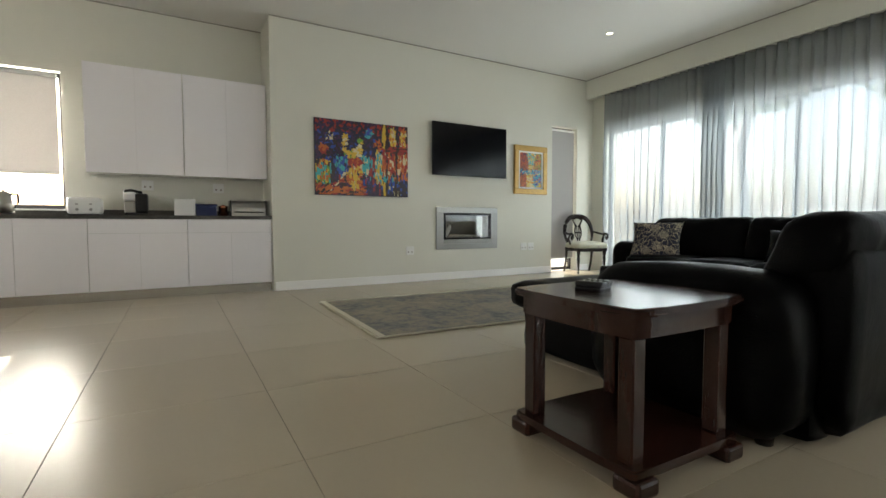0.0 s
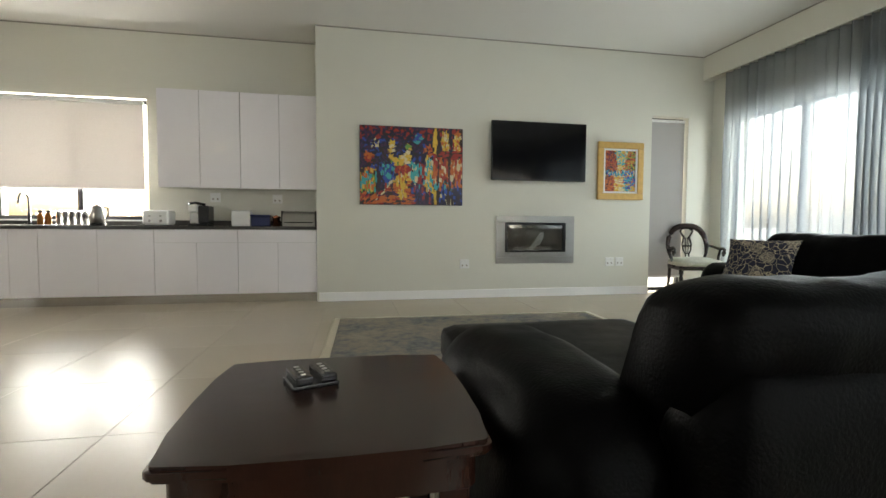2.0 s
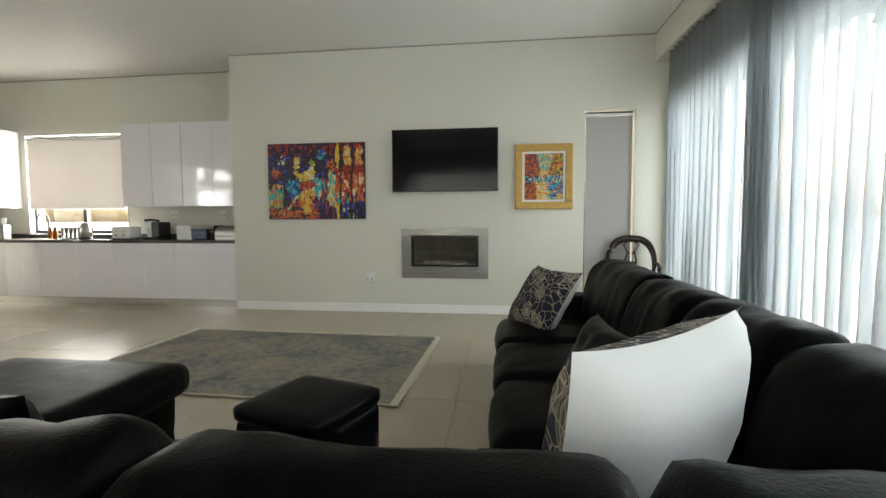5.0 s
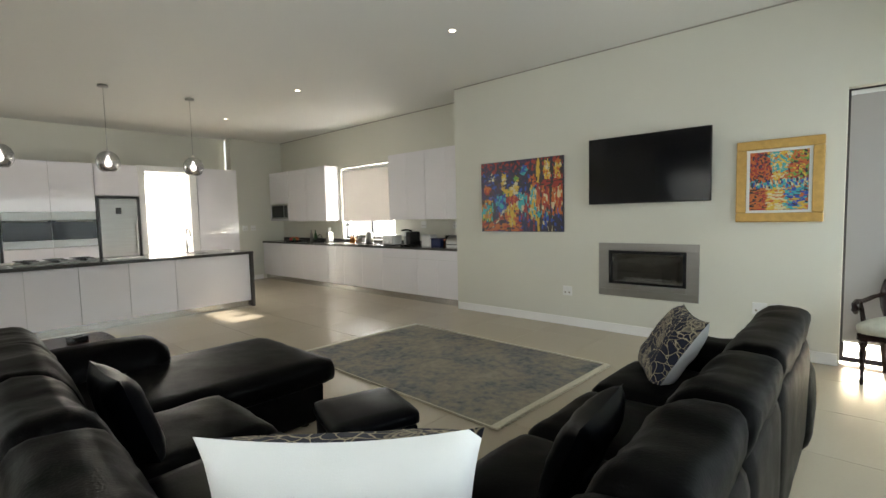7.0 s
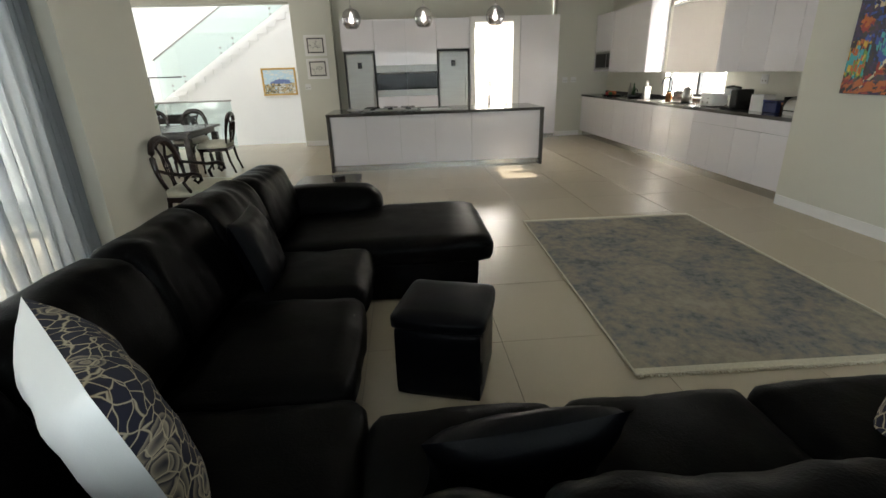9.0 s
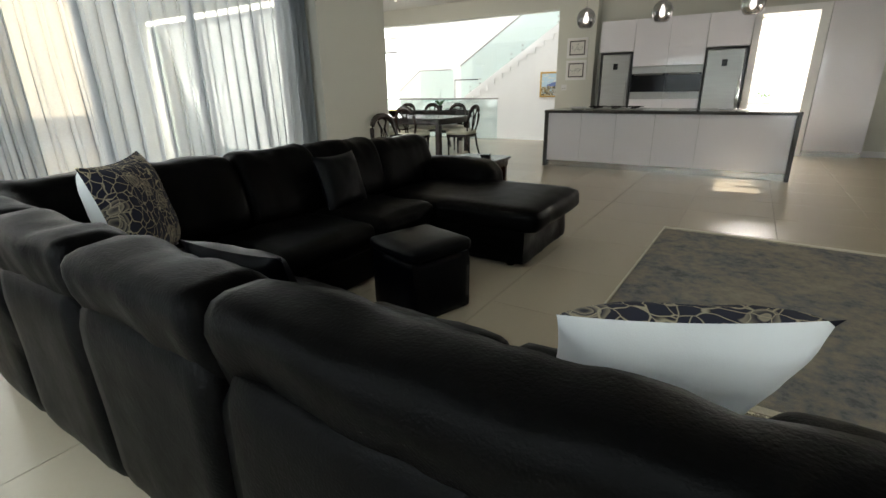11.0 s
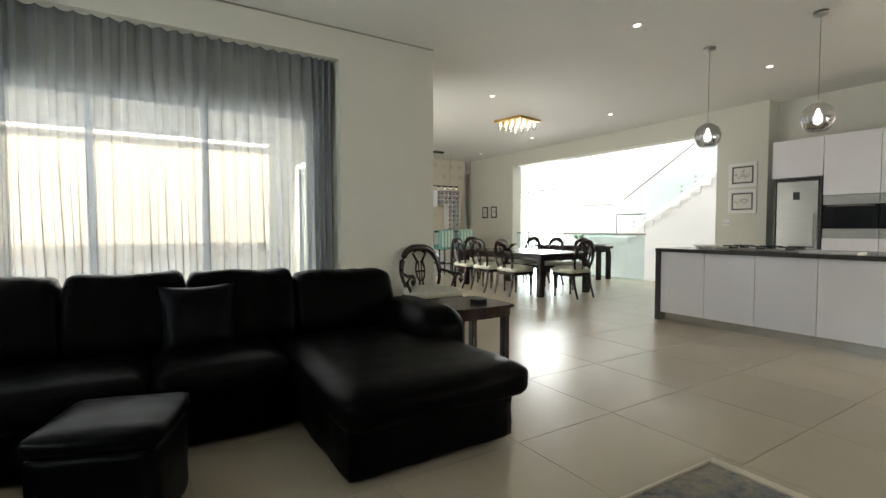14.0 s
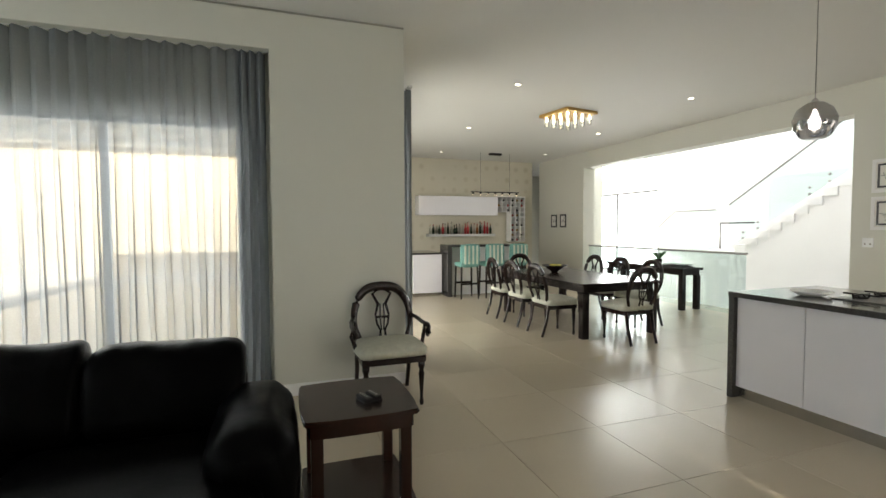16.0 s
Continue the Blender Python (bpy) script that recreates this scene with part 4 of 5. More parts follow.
# front faces -y in the cushion's own frame
pillow("floral cushion with white back in the sofa's corner", 5.14, 1.46, 0.735, -12, 0, 224, 0.62, 0.54, 0.21, FLORAL, LINEN, 1)
pillow("floral cushion with white back at the sofa's end", 5.13, 3.84, 0.635, -33, 0, -62, 0.55, 0.50, 0.19, FLORAL, LINEN, 2)
pillow("black leather scatter cushion on the seat", 5.24, 2.45, 0.60, -24, 0, -84, 0.50, 0.36, 0.15, LEATHER2, LEATHER2, 3)
pillow("black leather scatter cushion against the back", 3.64, 1.38, 0.63, -18, 0, 182, 0.44, 0.44, 0.15, LEATHER2, LEATHER2, 4)

# ---- side table with remotes ----
st = thing("side_table", "mahogany side table with bowed edges and lower shelf", "table", 1.66, 1.475, 0)


def bowed(w, d, z0, z1, bow, bev):
    bm = bmesh.new()
    pts = []
    for k in range(4):
        a = k * math.pi / 2
        c, s = round(math.cos(a)), round(math.sin(a))
        for f in (-0.96, -0.55, 0, 0.55, 0.96):
            along, out = f, 1 + bow * (1 - (f / 0.96) ** 2)
            x, y = c * out - s * along, s * out + c * along
            pts.append((x * w / 2, y * d / 2))
    lo = [bm.verts.new((x, y, z0)) for x, y in pts]
    hi = [bm.verts.new((x, y, z1)) for x, y in pts]
    bm.faces.new(lo[::-1])
    bm.faces.new(hi)
    for i in range(len(pts)):
        j = (i + 1) % len(pts)
        bm.faces.new((lo[i], lo[j], hi[j], hi[i]))
    bmesh.ops.bevel(bm, geom=[e for e in bm.edges if abs(e.verts[0].co.z - e.verts[1].co.z) < 1e-5], offset=bev, segments=2, affect="EDGES")
    return smooth(bm, 50)


part("tabletop", bowed(0.57, 0.57, 0.545, 0.573, 0.04, 0.008), MAHOGANY, st, "bowed mahogany top")
part("apron", bowed(0.52, 0.52, 0.475, 0.545, 0.03, 0.004), MAHOGANY, st)
part("shelf", bowed(0.55, 0.56, 0.055, 0.085, 0.02, 0.006), MAHOGANY, st, "lower shelf")
for sx in (-1, 1):
    for sy in (-1, 1):
        part("leg", box(sx * 0.222 - 0.029, sy * 0.222 - 0.029, 0.085, sx * 0.222 + 0.029, sy * 0.222 + 0.029, 0.475, 0.006), MAHOGANY, st)
        part("foot", box(sx * 0.23 - 0.05, sy * 0.25 - 0.05, 0.0, sx * 0.23 + 0.05, sy * 0.25 + 0.05, 0.056, 0.012), MAHOGANY, st, "bracket foot")
rc = thing("remote_tray", "small black tray with remote controls on the side table", "remote control", 1.60, 1.56, 0.573, 20)
part("tray", box(-0.055, -0.05, 0, 0.055, 0.05, 0.012, 0.004), PLASTIC_B, rc)
for a in (-0.028, 0.028):
    rm = part("remote", box(a - 0.02, -0.058, 0.012, a + 0.02, 0.052, 0.034, 0.006), PLASTIC_B, rc)
    for k in range(4):
        part("button", box(a - 0.006, -0.045 + k * 0.022, 0.034, a + 0.006, -0.036 + k * 0.022, 0.037, 0.001), STEEL, rm)

# ---- rug ----
rug = thing("area_rug", "faded grey-blue and beige patterned rug with cream fringe", "rug", 2.855, 4.255, 0.0055, -1.6)
RW, RD = 2.66, 1.76
bm = bmesh.new()
bmesh.ops.create_grid(bm, x_segments=40, y_segments=28, size=1)
for v in bm.verts:
    edge = max(abs(v.co.x), abs(v.co.y))
    v.co = Vector((v.co.x * RW / 2 + 0.008 * noise.noise((v.co.y * 6, 3, 1)), v.co.y * RD / 2, 0.012 if edge < 0.999 else 0.001))
part("woven_field", smooth(bm), RUG, rug)
for sx in (-1, 1):
    part("end_band", box(sx * RW / 2 - 0.026, -RD / 2 - 0.004, 0.001, sx * RW / 2 + 0.026, RD / 2 + 0.004, 0.0145, 0.004), FRINGE, rug, "cream bound end")
    part("side_binding", box(-RW / 2 - 0.002, sx * (RD / 2) - 0.007, 0.001, RW / 2 + 0.002, sx * (RD / 2) + 0.007, 0.0145, 0.003), FRINGE, rug, "cream side binding")
    fb = bmesh.new()
    rnd = random.Random(5)
    for k in range(150):
        y = -RD / 2 + RD * k / 149
        tube([(sx * (RW / 2 - 0.01), y, 0.008), (sx * (RW / 2 + 0.012), y + rnd.uniform(-0.006, 0.006), 0.006), (sx * (RW / 2 + rnd.uniform(0.03, 0.045)), y + rnd.uniform(-0.01, 0.01), 0.003)], 0.005, 4, fb)
    part("fringe", fb, FRINGE, rug, "cream knotted fringe")


# ---- carver chairs and dining chairs ----
def chair(label, arms, x, y, rz, group):
    """A balloon-back mahogany chair that faces -y."""
    e = thing("armchair" if arms else "dining_chair", label, "chair", x, y, 0, rz, group=group)
    w = 0.27 if arms else 0.235
    part("seat_frame", box(-w, -0.24, 0.37, w, 0.22, 0.43, 0.01), DARKWOOD, e)
    part("seat", puff(2 * w + 0.01, 0.47, 0.10, 0.035, 0.03, 8, 0.002, (0, -0.015, 0.465)), UPHOL, e, "pale green upholstered seat")
    for s in (-1, 1):
        part("front_leg", lathe([(0.014, 0), (0.02, 0.03), (0.013, 0.06), (0.018, 0.16), (0.027, 0.27), (0.018, 0.3), (0.03, 0.33), (0.03, 0.38)], s * (w - 0.035), -0.205, 0, 10), DARKWOOD, e)
        part("rear_leg", tube([(s * (w - 0.03), 0.30, 0), (s * (w - 0.03), 0.235, 0.2), (s * (w - 0.03), 0.20, 0.42)], [0.018, 0.02, 0.024], 8), DARKWOOD, e)
    hoop = []
    for k in range(19):
        a = math.pi * (1 - k / 18)
        c, s = math.cos(a), math.sin(a)
        xx = (w - 0.01) * math.copysign(abs(c) ** 0.7, c)
        hoop.append((xx, 0.25 + 0.055 * s, 0.66 + 0.30 * s))
    side = [(-w + 0.045, 0.20, 0.42), (-w + 0.055, 0.215, 0.5), (-w + 0.02, 0.235, 0.59)]
    other = [(-p[0], p[1], p[2]) for p in side[::-1]]
    part("back_hoop", tube(side + hoop + other, [0.024] * 3 + [0.027 + 0.016 * math.sin(math.pi * k / 18) for k in range(19)] + [0.02] * 3, 8, flat=0.8), DARKWOOD, e, "carved balloon back")
    sp = bmesh.new()
    for s in (-1, 1):
        tube([(s * 0.02, 0.30, 0.94), (s * 0.085, 0.297, 0.89), (s * 0.035, 0.287, 0.80), (s * 0.062, 0.27, 0.70), (s * 0.05, 0.255, 0.62), (s * 0.02, 0.245, 0.56), (s * 0.03, 0.225, 0.46)], [0.018, 0.014, 0.016, 0.01, 0.01, 0.01, 0.016], 6, sp)
        tube([(s * 0.015, 0.285, 0.80), (s * 0.02, 0.265, 0.68), (s * 0.01, 0.245, 0.56)], 0.007, 6, sp)
    box(-0.05, 0.215, 0.43, 0.05, 0.24, 0.475, 0.006, sp)
    box(-0.055, 0.262, 0.668, 0.055, 0.276, 0.69, 0.004, sp)
    part("splat", sp, DARKWOOD, e, "pierced carved splat")
    if arms:
        for s in (-1, 1):
            pts = [(s * (w - 0.015), 0.255, 0.70), (s * (w + 0.03), 0.14, 0.675), (s * (w + 0.045), 0.0, 0.655), (s * (w + 0.045), -0.12, 0.665),
                   (s * (w + 0.045), -0.165, 0.645), (s * (w + 0.045), -0.17, 0.60), (s * (w + 0.045), -0.135, 0.575), (s * (w + 0.045), -0.105, 0.60), (s * (w + 0.045), -0.12, 0.622)]
            part("arm", tube(pts, [0.016, 0.018, 0.019, 0.021, 0.021, 0.02, 0.018, 0.016, 0.013], 8), DARKWOOD, e, "scrolled arm")
            part("arm_post", tube([(s * (w + 0.04), -0.06, 0.65), (s * (w + 0.05), 0.0, 0.58), (s * (w + 0.02), -0.04, 0.48), (s * (w - 0.01), -0.03, 0.40)], [0.016, 0.018, 0.018, 0.02], 8), DARKWOOD, e)
    return e


chair("mahogany carver armchair with pale striped seat beside the pier", True, 1.16, 0.06, 180, "carver chairs")
chair("mahogany carver armchair with pale seat under the slot window", True, 6.28, 6.02, -18, "carver chairs")

# dining table and its chairs
dt = thing("dining_table", "long dark mahogany dining table with square legs", "table", -2.36, -2.35, 0)
part("tabletop", box(-0.66, -1.2, 0.71, 0.66, 1.2, 0.75, 0.008), WENGE, dt, "polished dark top")
part("apron", box(-0.58, -1.12, 0.62, 0.58, 1.12, 0.71, 0.004), WENGE, dt)
for sx in (-1, 1):
    for sy in (-1, 1):
        part("leg", box(sx * 0.57 - 0.05, sy * 1.11 - 0.05, 0, sx * 0.57 + 0.05, sy * 1.11 + 0.05, 0.62, 0.005), WENGE, dt)
dc = chair("mahogany balloon-back dining chair with pale seat", False, -1.62, -1.72, -90, "chairs round the dining table")
for x, y, rz in ((-1.60, -2.42, -88), (-1.62, -3.12, -92), (-3.12, -1.75, 90), (-3.10, -2.45, 88), (-3.12, -3.15, 92), (-2.30, -1.00, 2), (-2.35, -3.75, 180)):
    copy_thing(dc, pose(x, y, 0, 0, 0, rz))
bo = thing("fruit_bowl", "dark wooden bowl of yellow lemons on the dining table", "bowl", -2.30, -2.75, 0.75)
part("bowl", lathe([(0.05, 0), (0.06, 0.02), (0.16, 0.09), (0.22, 0.12), (0.21, 0.125), (0.14, 0.09), (0.04, 0.03), (0.001, 0.028)], n=18), WENGE, bo)
for k, (a, b) in enumerate(((0, 0), (0.07, 0.03), (-0.06, 0.04), (0.01, -0.07))):
    part("lemon", puff(0.085, 0.065, 0.065, 0.03, 0.0, 4, 0.001, (a, b, 0.105)), YELLOW, bo)
cs = thing("console_table", "dark wooden console table beside the glass balustrade", "table", -4.95, -3.45, 0)
part("tabletop", box(-0.24, -1.05, 0.72, 0.24, 1.05, 0.765, 0.005), WENGE, cs)
part("apron", box(-0.2, -1.0, 0.63, 0.2, 1.0, 0.72), WENGE, cs)
for sx in (-1, 1):
    for sy in (-1, 1):
        part("leg", box(sx * 0.17 - 0.045, sy * 0.97 - 0.045, 0, sx * 0.17 + 0.045, sy * 0.97 + 0.045, 0.63, 0.004), WENGE, cs)
op = thing("potted_orchid", "small potted plant with dark green leaves", "plant", -4.93, -3.2, 0.765)
part("pot", lathe([(0.05, 0), (0.07, 0.11), (0.075, 0.12), (0.06, 0.115)], n=14), PLASTIC_B, op)
lf = bmesh.new()
for k in range(7):
    a = k * 0.9
    tube([(0, 0, 0.1), (0.06 * math.cos(a), 0.06 * math.sin(a), 0.2), (0.14 * math.cos(a), 0.14 * math.sin(a), 0.24 + 0.02 * (k % 3))], [0.012, 0.03, 0.006], 6, lf, 0.3)
part("leaves", lf, PLANT, op)
part("stem", tube([(0, 0, 0.1), (0.02, 0.01, 0.35), (-0.03, 0.04, 0.55)], 0.005, 6), PLANT, op)
tr = thing("serving_tray", "dark serving tray on the console table", "tray", -4.95, -2.75, 0.765)
part("tray", box(-0.14, -0.22, 0, 0.14, 0.22, 0.015, 0.004), WENGE, tr)
part("rim", frame_ring(0.14, 0.22, 0.13, 0.21, 0, 0.02, 0.002), WENGE, tr).rotation_euler = (radians(90), 0, 0)
tr.children[-1].location.z = 0.035


# ---- kitchen island ----
IX, I0, I1 = -1.675, 0.985, 4.515
isl = thing("kitchen_island", "white gloss kitchen island wrapped in dark granite", "kitchen island", 0, 0, 0)
part("end_slab", box(IX - 1.12, I0, 0, IX, I0 + 0.05, 0.885, 0.003), GRANITE, isl, "dark granite waterfall end")
part("end_slab", box(IX - 1.12, I1 - 0.05, 0, IX, I1, 0.885, 0.003), GRANITE, isl, "dark granite waterfall end")
part("carcass", box(IX - 1.06, I0 + 0.052, 0.10, IX - 0.06, I1 - 0.052, 0.884), CARCASS, isl)
part("plinth", box(IX - 1.0, I0 + 0.052, 0.0, IX - 0.085, I1 - 0.052, 0.10), STEELH, isl, "brushed steel plinth")
ys = [I0 + 0.055, 1.60, 2.15, 2.72, 3.32, I1 - 0.055]
for a, b in zip(ys, ys[1:]):
    part("panel", box(IX - 0.056, a + 0.003, 0.105, IX - 0.036, b - 0.003, 0.88, 0.0015), GLOSS, isl)
    part("door", box(IX - 1.085, a + 0.003, 0.105, IX - 1.065, b - 0.003, 0.88, 0.0015), GLOSS, isl)
wt = thing("island_worktop", "dark polished granite worktop on the island", "worktop", 0, 0, 0)
part("slab", box(IX - 1.13, I0 - 0.004, 0.886, IX + 0.004, I1 + 0.004, 0.93, 0.003), GRANITE, wt)
hb = thing("gas_hob", "stainless gas hob with black pan supports", "hob", -2.3, 2.0, 0.93)
part("plate", box(-0.26, -0.45, 0.001, 0.26, 0.45, 0.012, 0.004), STEEL, hb)
for a in (-0.13, 0.13):
    for b in (-0.3, 0, 0.3):
        part("burner", lathe([(0.045, 0.012), (0.05, 0.022), (0.03, 0.03)], a, b, 0, 14), PLASTIC_B, hb)
        g = bmesh.new()
        box(a - 0.1, b - 0.006, 0.035, a + 0.1, b + 0.006, 0.047, 0, g)
        box(a - 0.006, b - 0.12, 0.035, a + 0.006, b + 0.12, 0.047, 0, g)
        for q in (-0.09, 0.09):
            box(a + q - 0.006, b - 0.006, 0.012, a + q + 0.006, b + 0.006, 0.036, 0, g)
        part("pan_support", g, PLASTIC_B, hb)


def tap(name, label, x, y, z, rz, mat_, big=1.0):
    e = thing(name, label, "tap", x, y, z, rz)
    part("body", lathe([(0.026, 0), (0.026, 0.02), (0.018, 0.03), (0.018, 0.16)], n=14), mat_, e)
    pts = [(0, 0, 0.15), (0, 0, 0.28 * big)] + [(0, -0.09 + 0.09 * math.cos(a), 0.28 * big + 0.09 * math.sin(a)) for a in (0.5, 1, 1.57, 2.1, 2.7)] + [(0, -0.185, 0.24 * big)]
    part("spout", tube(pts, 0.012, 10), mat_, e, "curved spout")
    part("lever", tube([(0.018, 0, 0.1), (0.07, 0, 0.14)], [0.008, 0.006], 8), mat_, e)


tap("island_tap", "curved chrome mixer tap on the island", -2.35, 3.72, 0.93, 90, CHROME, 1.15)
sk = thing("island_sink", "small dark prep sink set in the island", "sink", -2.2, 3.72, 0.93)
part("rim", box(-0.2, -0.2, 0.0005, 0.2, 0.2, 0.004, 0.001), STEEL, sk)
part("bowl", box(-0.18, -0.18, 0.004, 0.18, 0.18, 0.006), BLACKTRIM, sk)
ds = thing("serving_dish", "low pale dish on the island", "dish", -2.05, 1.42, 0.93)
part("dish", lathe([(0.06, 0), (0.1, 0.012), (0.15, 0.04), (0.145, 0.042), (0.09, 0.018), (0.001, 0.015)], n=20), PLASTIC_W, ds)
ds = thing("chopping_board", "flat grey board on the island", "board", -1.95, 2.75, 0.93)
part("board", box(-0.13, -0.24, 0, 0.13, 0.24, 0.02, 0.005), STONE, ds)

# ---- tall kitchen wall ----
XF = -4.80


def tall_unit(name, label, y0, y1, z0, z1, fronts, plinth=0.0):
    e = thing(name, label, "cabinet", XF, (y0 + y1) / 2, z0)
    h = (y1 - y0) / 2
    part("body", box(-0.58, -h + 0.002, plinth, -0.022, h - 0.002, z1 - z0), CARCASS, e)
    if plinth:
        part("plinth", box(-0.55, -h + 0.002, 0, -0.06, h - 0.002, plinth - 0.001), STEELH, e, "brushed steel plinth")
    for a, b, c, d in fronts:
        part("door", box(-0.02, a - (y0 + y1) / 2 + 0.002, c - z0 + 0.002, 0, b - (y0 + y1) / 2 - 0.002, d - z0 - 0.002, 0.0015), GLOSS, e)
    return e


tall_unit("wall_cabinet", "white gloss cabinet above the fridge", 0.985, 1.675, 1.985, 2.585, [(0.985, 1.675, 1.985, 2.585)])
tall_unit("wall_cabinet", "white gloss cabinet above the fridge", 3.01, 3.73, 1.985, 2.585, [(3.01, 3.73, 1.985, 2.585)])
tall_unit("wall_cabinet", "white gloss double cabinet above the ovens", 1.68, 3.005, 1.68, 2.585, [(1.68, 2.342, 1.68, 2.585), (2.344, 3.005, 1.68, 2.585)])
tall_unit("oven_base_cabinet", "white gloss cabinet below the ovens", 1.68, 3.005, 0, 1.03, [(1.68, 2.342, 0.1, 1.03), (2.344, 3.005, 0.1, 1.03)], 0.1)
tall_unit("tall_cupboard", "tall white gloss pantry cupboard", 4.84, 5.70, 0, 2.60, [(4.84, 5.70, 0.1, 2.60)], 0.1)
wall("wall_pantry_jamb", -5.41, 4.69, 0, XF - 0.02, 4.835, 2.6, WHITE, "white side panel at the scullery doorway")
wall("wall_door_jamb", -5.41, 3.74, 0, XF - 0.02, 3.85, 2.6, WHITE, "white side panel at the scullery doorway")
wall("wall_door_lintel", -5.41, 3.851, 2.49, XF - 0.02, 4.689, 2.6, WHITE, "white lintel over the scullery doorway")


def fridge(y0, y1):
    e = thing("fridge", "stainless steel upright fridge in a black surround", "fridge", XF, (y0 + y1) / 2, 0, group="built-in fridges")
    h = (y1 - y0) / 2
    f = bmesh.new()
    box(-0.58, -h, 0, 0.015, -h + 0.035, 1.97, 0.002, f)
    box(-0.58, h - 0.035, 0, 0.015, h, 1.97, 0.002, f)
    box(-0.58, -h + 0.035, 1.935, 0.015, h - 0.035, 1.97, 0.002, f)
    part("surround", f, BLACKTRIM, e, "black surround")
    part("body", box(-0.56, -h + 0.04, 0.02, -0.05, h - 0.04, 1.93), CARCASS, e)
    part("upper_door", box(-0.048, -h + 0.045, 0.70, 0.012, h - 0.045, 1.925, 0.012), STEEL, e, "brushed steel door")
    part("lower_door", box(-0.048, -h + 0.045, 0.05, 0.012, h - 0.045, 0.69, 0.012), STEEL, e, "brushed steel door")
    part("display", box(0.0125, -0.05, 1.63, 0.015, 0.04, 1.75, 0.001), PLASTIC_B, e, "small black display")
    part("handle", tube([(0.03, h - 0.09, 0.9), (0.05, h - 0.09, 0.95), (0.05, h - 0.09, 1.35), (0.03, h - 0.09, 1.4)], 0.011, 8), STEEL, e)


fridge(1.02, 1.675)
fridge(3.01, 3.72)
for a, b in ((1.685, 2.34), (2.345, 3.0)):
    e = thing("built_in_oven", "built-in oven with black glass and steel trim", "oven", XF, (a + b) / 2, 1.035, group="ovens")
    h = (b - a) / 2
    part("body", box(-0.56, -h, 0, -0.025, h, 0.64), CARCASS, e)
    part("control_panel", box(-0.024, -h, 0.50, 0.0, h, 0.64, 0.003), STEEL, e, "brushed steel control panel")
    part("door_glass", box(-0.024, -h, 0.14, 0.002, h, 0.495, 0.003), SCREEN, e, "black glass door")
    part("lower_trim", box(-0.024, -h, 0, 0.0, h, 0.135, 0.003), STEEL, e, "brushed steel drawer")
    part("handle", tube([(0.002, -h + 0.06, 0.47), (0.04, -h + 0.06, 0.475), (0.04, h - 0.06, 0.475), (0.002, h - 0.06, 0.47)], 0.009, 8), STEEL, e)

# scullery counter
sc = thing("scullery_counter", "white scullery counter in the bright room beyond", "counter", -7.2, 4.3, 0)
part("cabinet", box(-0.85, -0.88, 0, 0.1, 0.95, 0.88), GLOSS, sc)
part("worktop", box(-0.86, -0.88, 0.88, 0.12, 0.95, 0.92, 0.004), STONE, sc)
gh = thing("herb_planter", "green herbs in a pale planter", "plant", -7.35, 4.05, 0.92)
part("planter", box(-0.08, -0.25, 0, 0.08, 0.25, 0.08, 0.005), STONE, gh)
part("leaves", leaf_cloud(0, 0, 0.13, 0.08, 0.25, 0.07, 160, 0.03, 2), PLANT, gh)

# ---- kitchen counter run ----
YF = 6.405
for k, (a, b, drawer) in enumerate(((-5.08, -4.2, 0), (-4.2, -3.3, 0), (-3.3, -2.33, 0), (-2.33, -1.76, 0), (-1.76, -0.575, 0), (-0.575, 0.345, 1), (0.345, 1.262, 1))):
    e = thing("base_cabinet", "white gloss base cabinet with drawer" if drawer else "white gloss handleless base cabinet", "cabinet", a, YF, 0, group="kitchen base cabinets")
    w = b - a
    part("body", box(0.002, 0.022, 0.11, w - 0.002, 0.58, 0.888), CARCASS, e)
    part("plinth", box(0.0, 0.06, 0, w, 0.08, 0.11), STEELH, e, "brushed steel plinth")
    top = 0.73 if drawer else 0.885
    if drawer:
        part("drawer", box(0.003, 0, 0.735, w - 0.003, 0.02, 0.885, 0.0015), GLOSS, e)
    part("door", box(0.003, 0, 0.115, w / 2 - 0.0015, 0.02, top, 0.0015), GLOSS, e)
    part("door", box(w / 2 + 0.0015, 0, 0.115, w - 0.003, 0.02, top, 0.0015), GLOSS, e)
part_end = thing("cabinet_end_panel", "white end panel of the kitchen counter", "panel", 1.264, YF, 0)
part("panel", box(0, 0, 0.0, 0.004, 0.001, 0.886), GLOSS, part_end)
wt = thing("kitchen_worktop", "dark granite worktop along the kitchen wall", "worktop", 0, 0, 0)
part("slab", box(-5.09, YF - 0.012, 0.89, 1.268, YK - 0.002, 0.93, 0.003), GRANITE, wt)
part("upstand", box(-5.09, YK - 0.02, 0.931, 1.268, YK - 0.002, 1.0, 0.002), GRANITE, wt, "granite upstand")


def wall_unit(label, x0, x1, z0, z1, splits, y=6.64):
    e = thing("wall_cabinet", label, "cabinet", x0, y, z0, group="kitchen wall cabinets")
    part("body", box(0.001, 0.022, 0.001, x1 - x0 - 0.001, YK - y - 0.002, z1 - z0 - 0.001), GLOSS, e)
    us = [0, *[s - x0 for s in splits], x1 - x0]
    for a, b in zip(us, us[1:]):
        part("door", box(a + 0.002, 0, 0, b - 0.002, 0.02, z1 - z0, 0.0015), GLOSS, e)


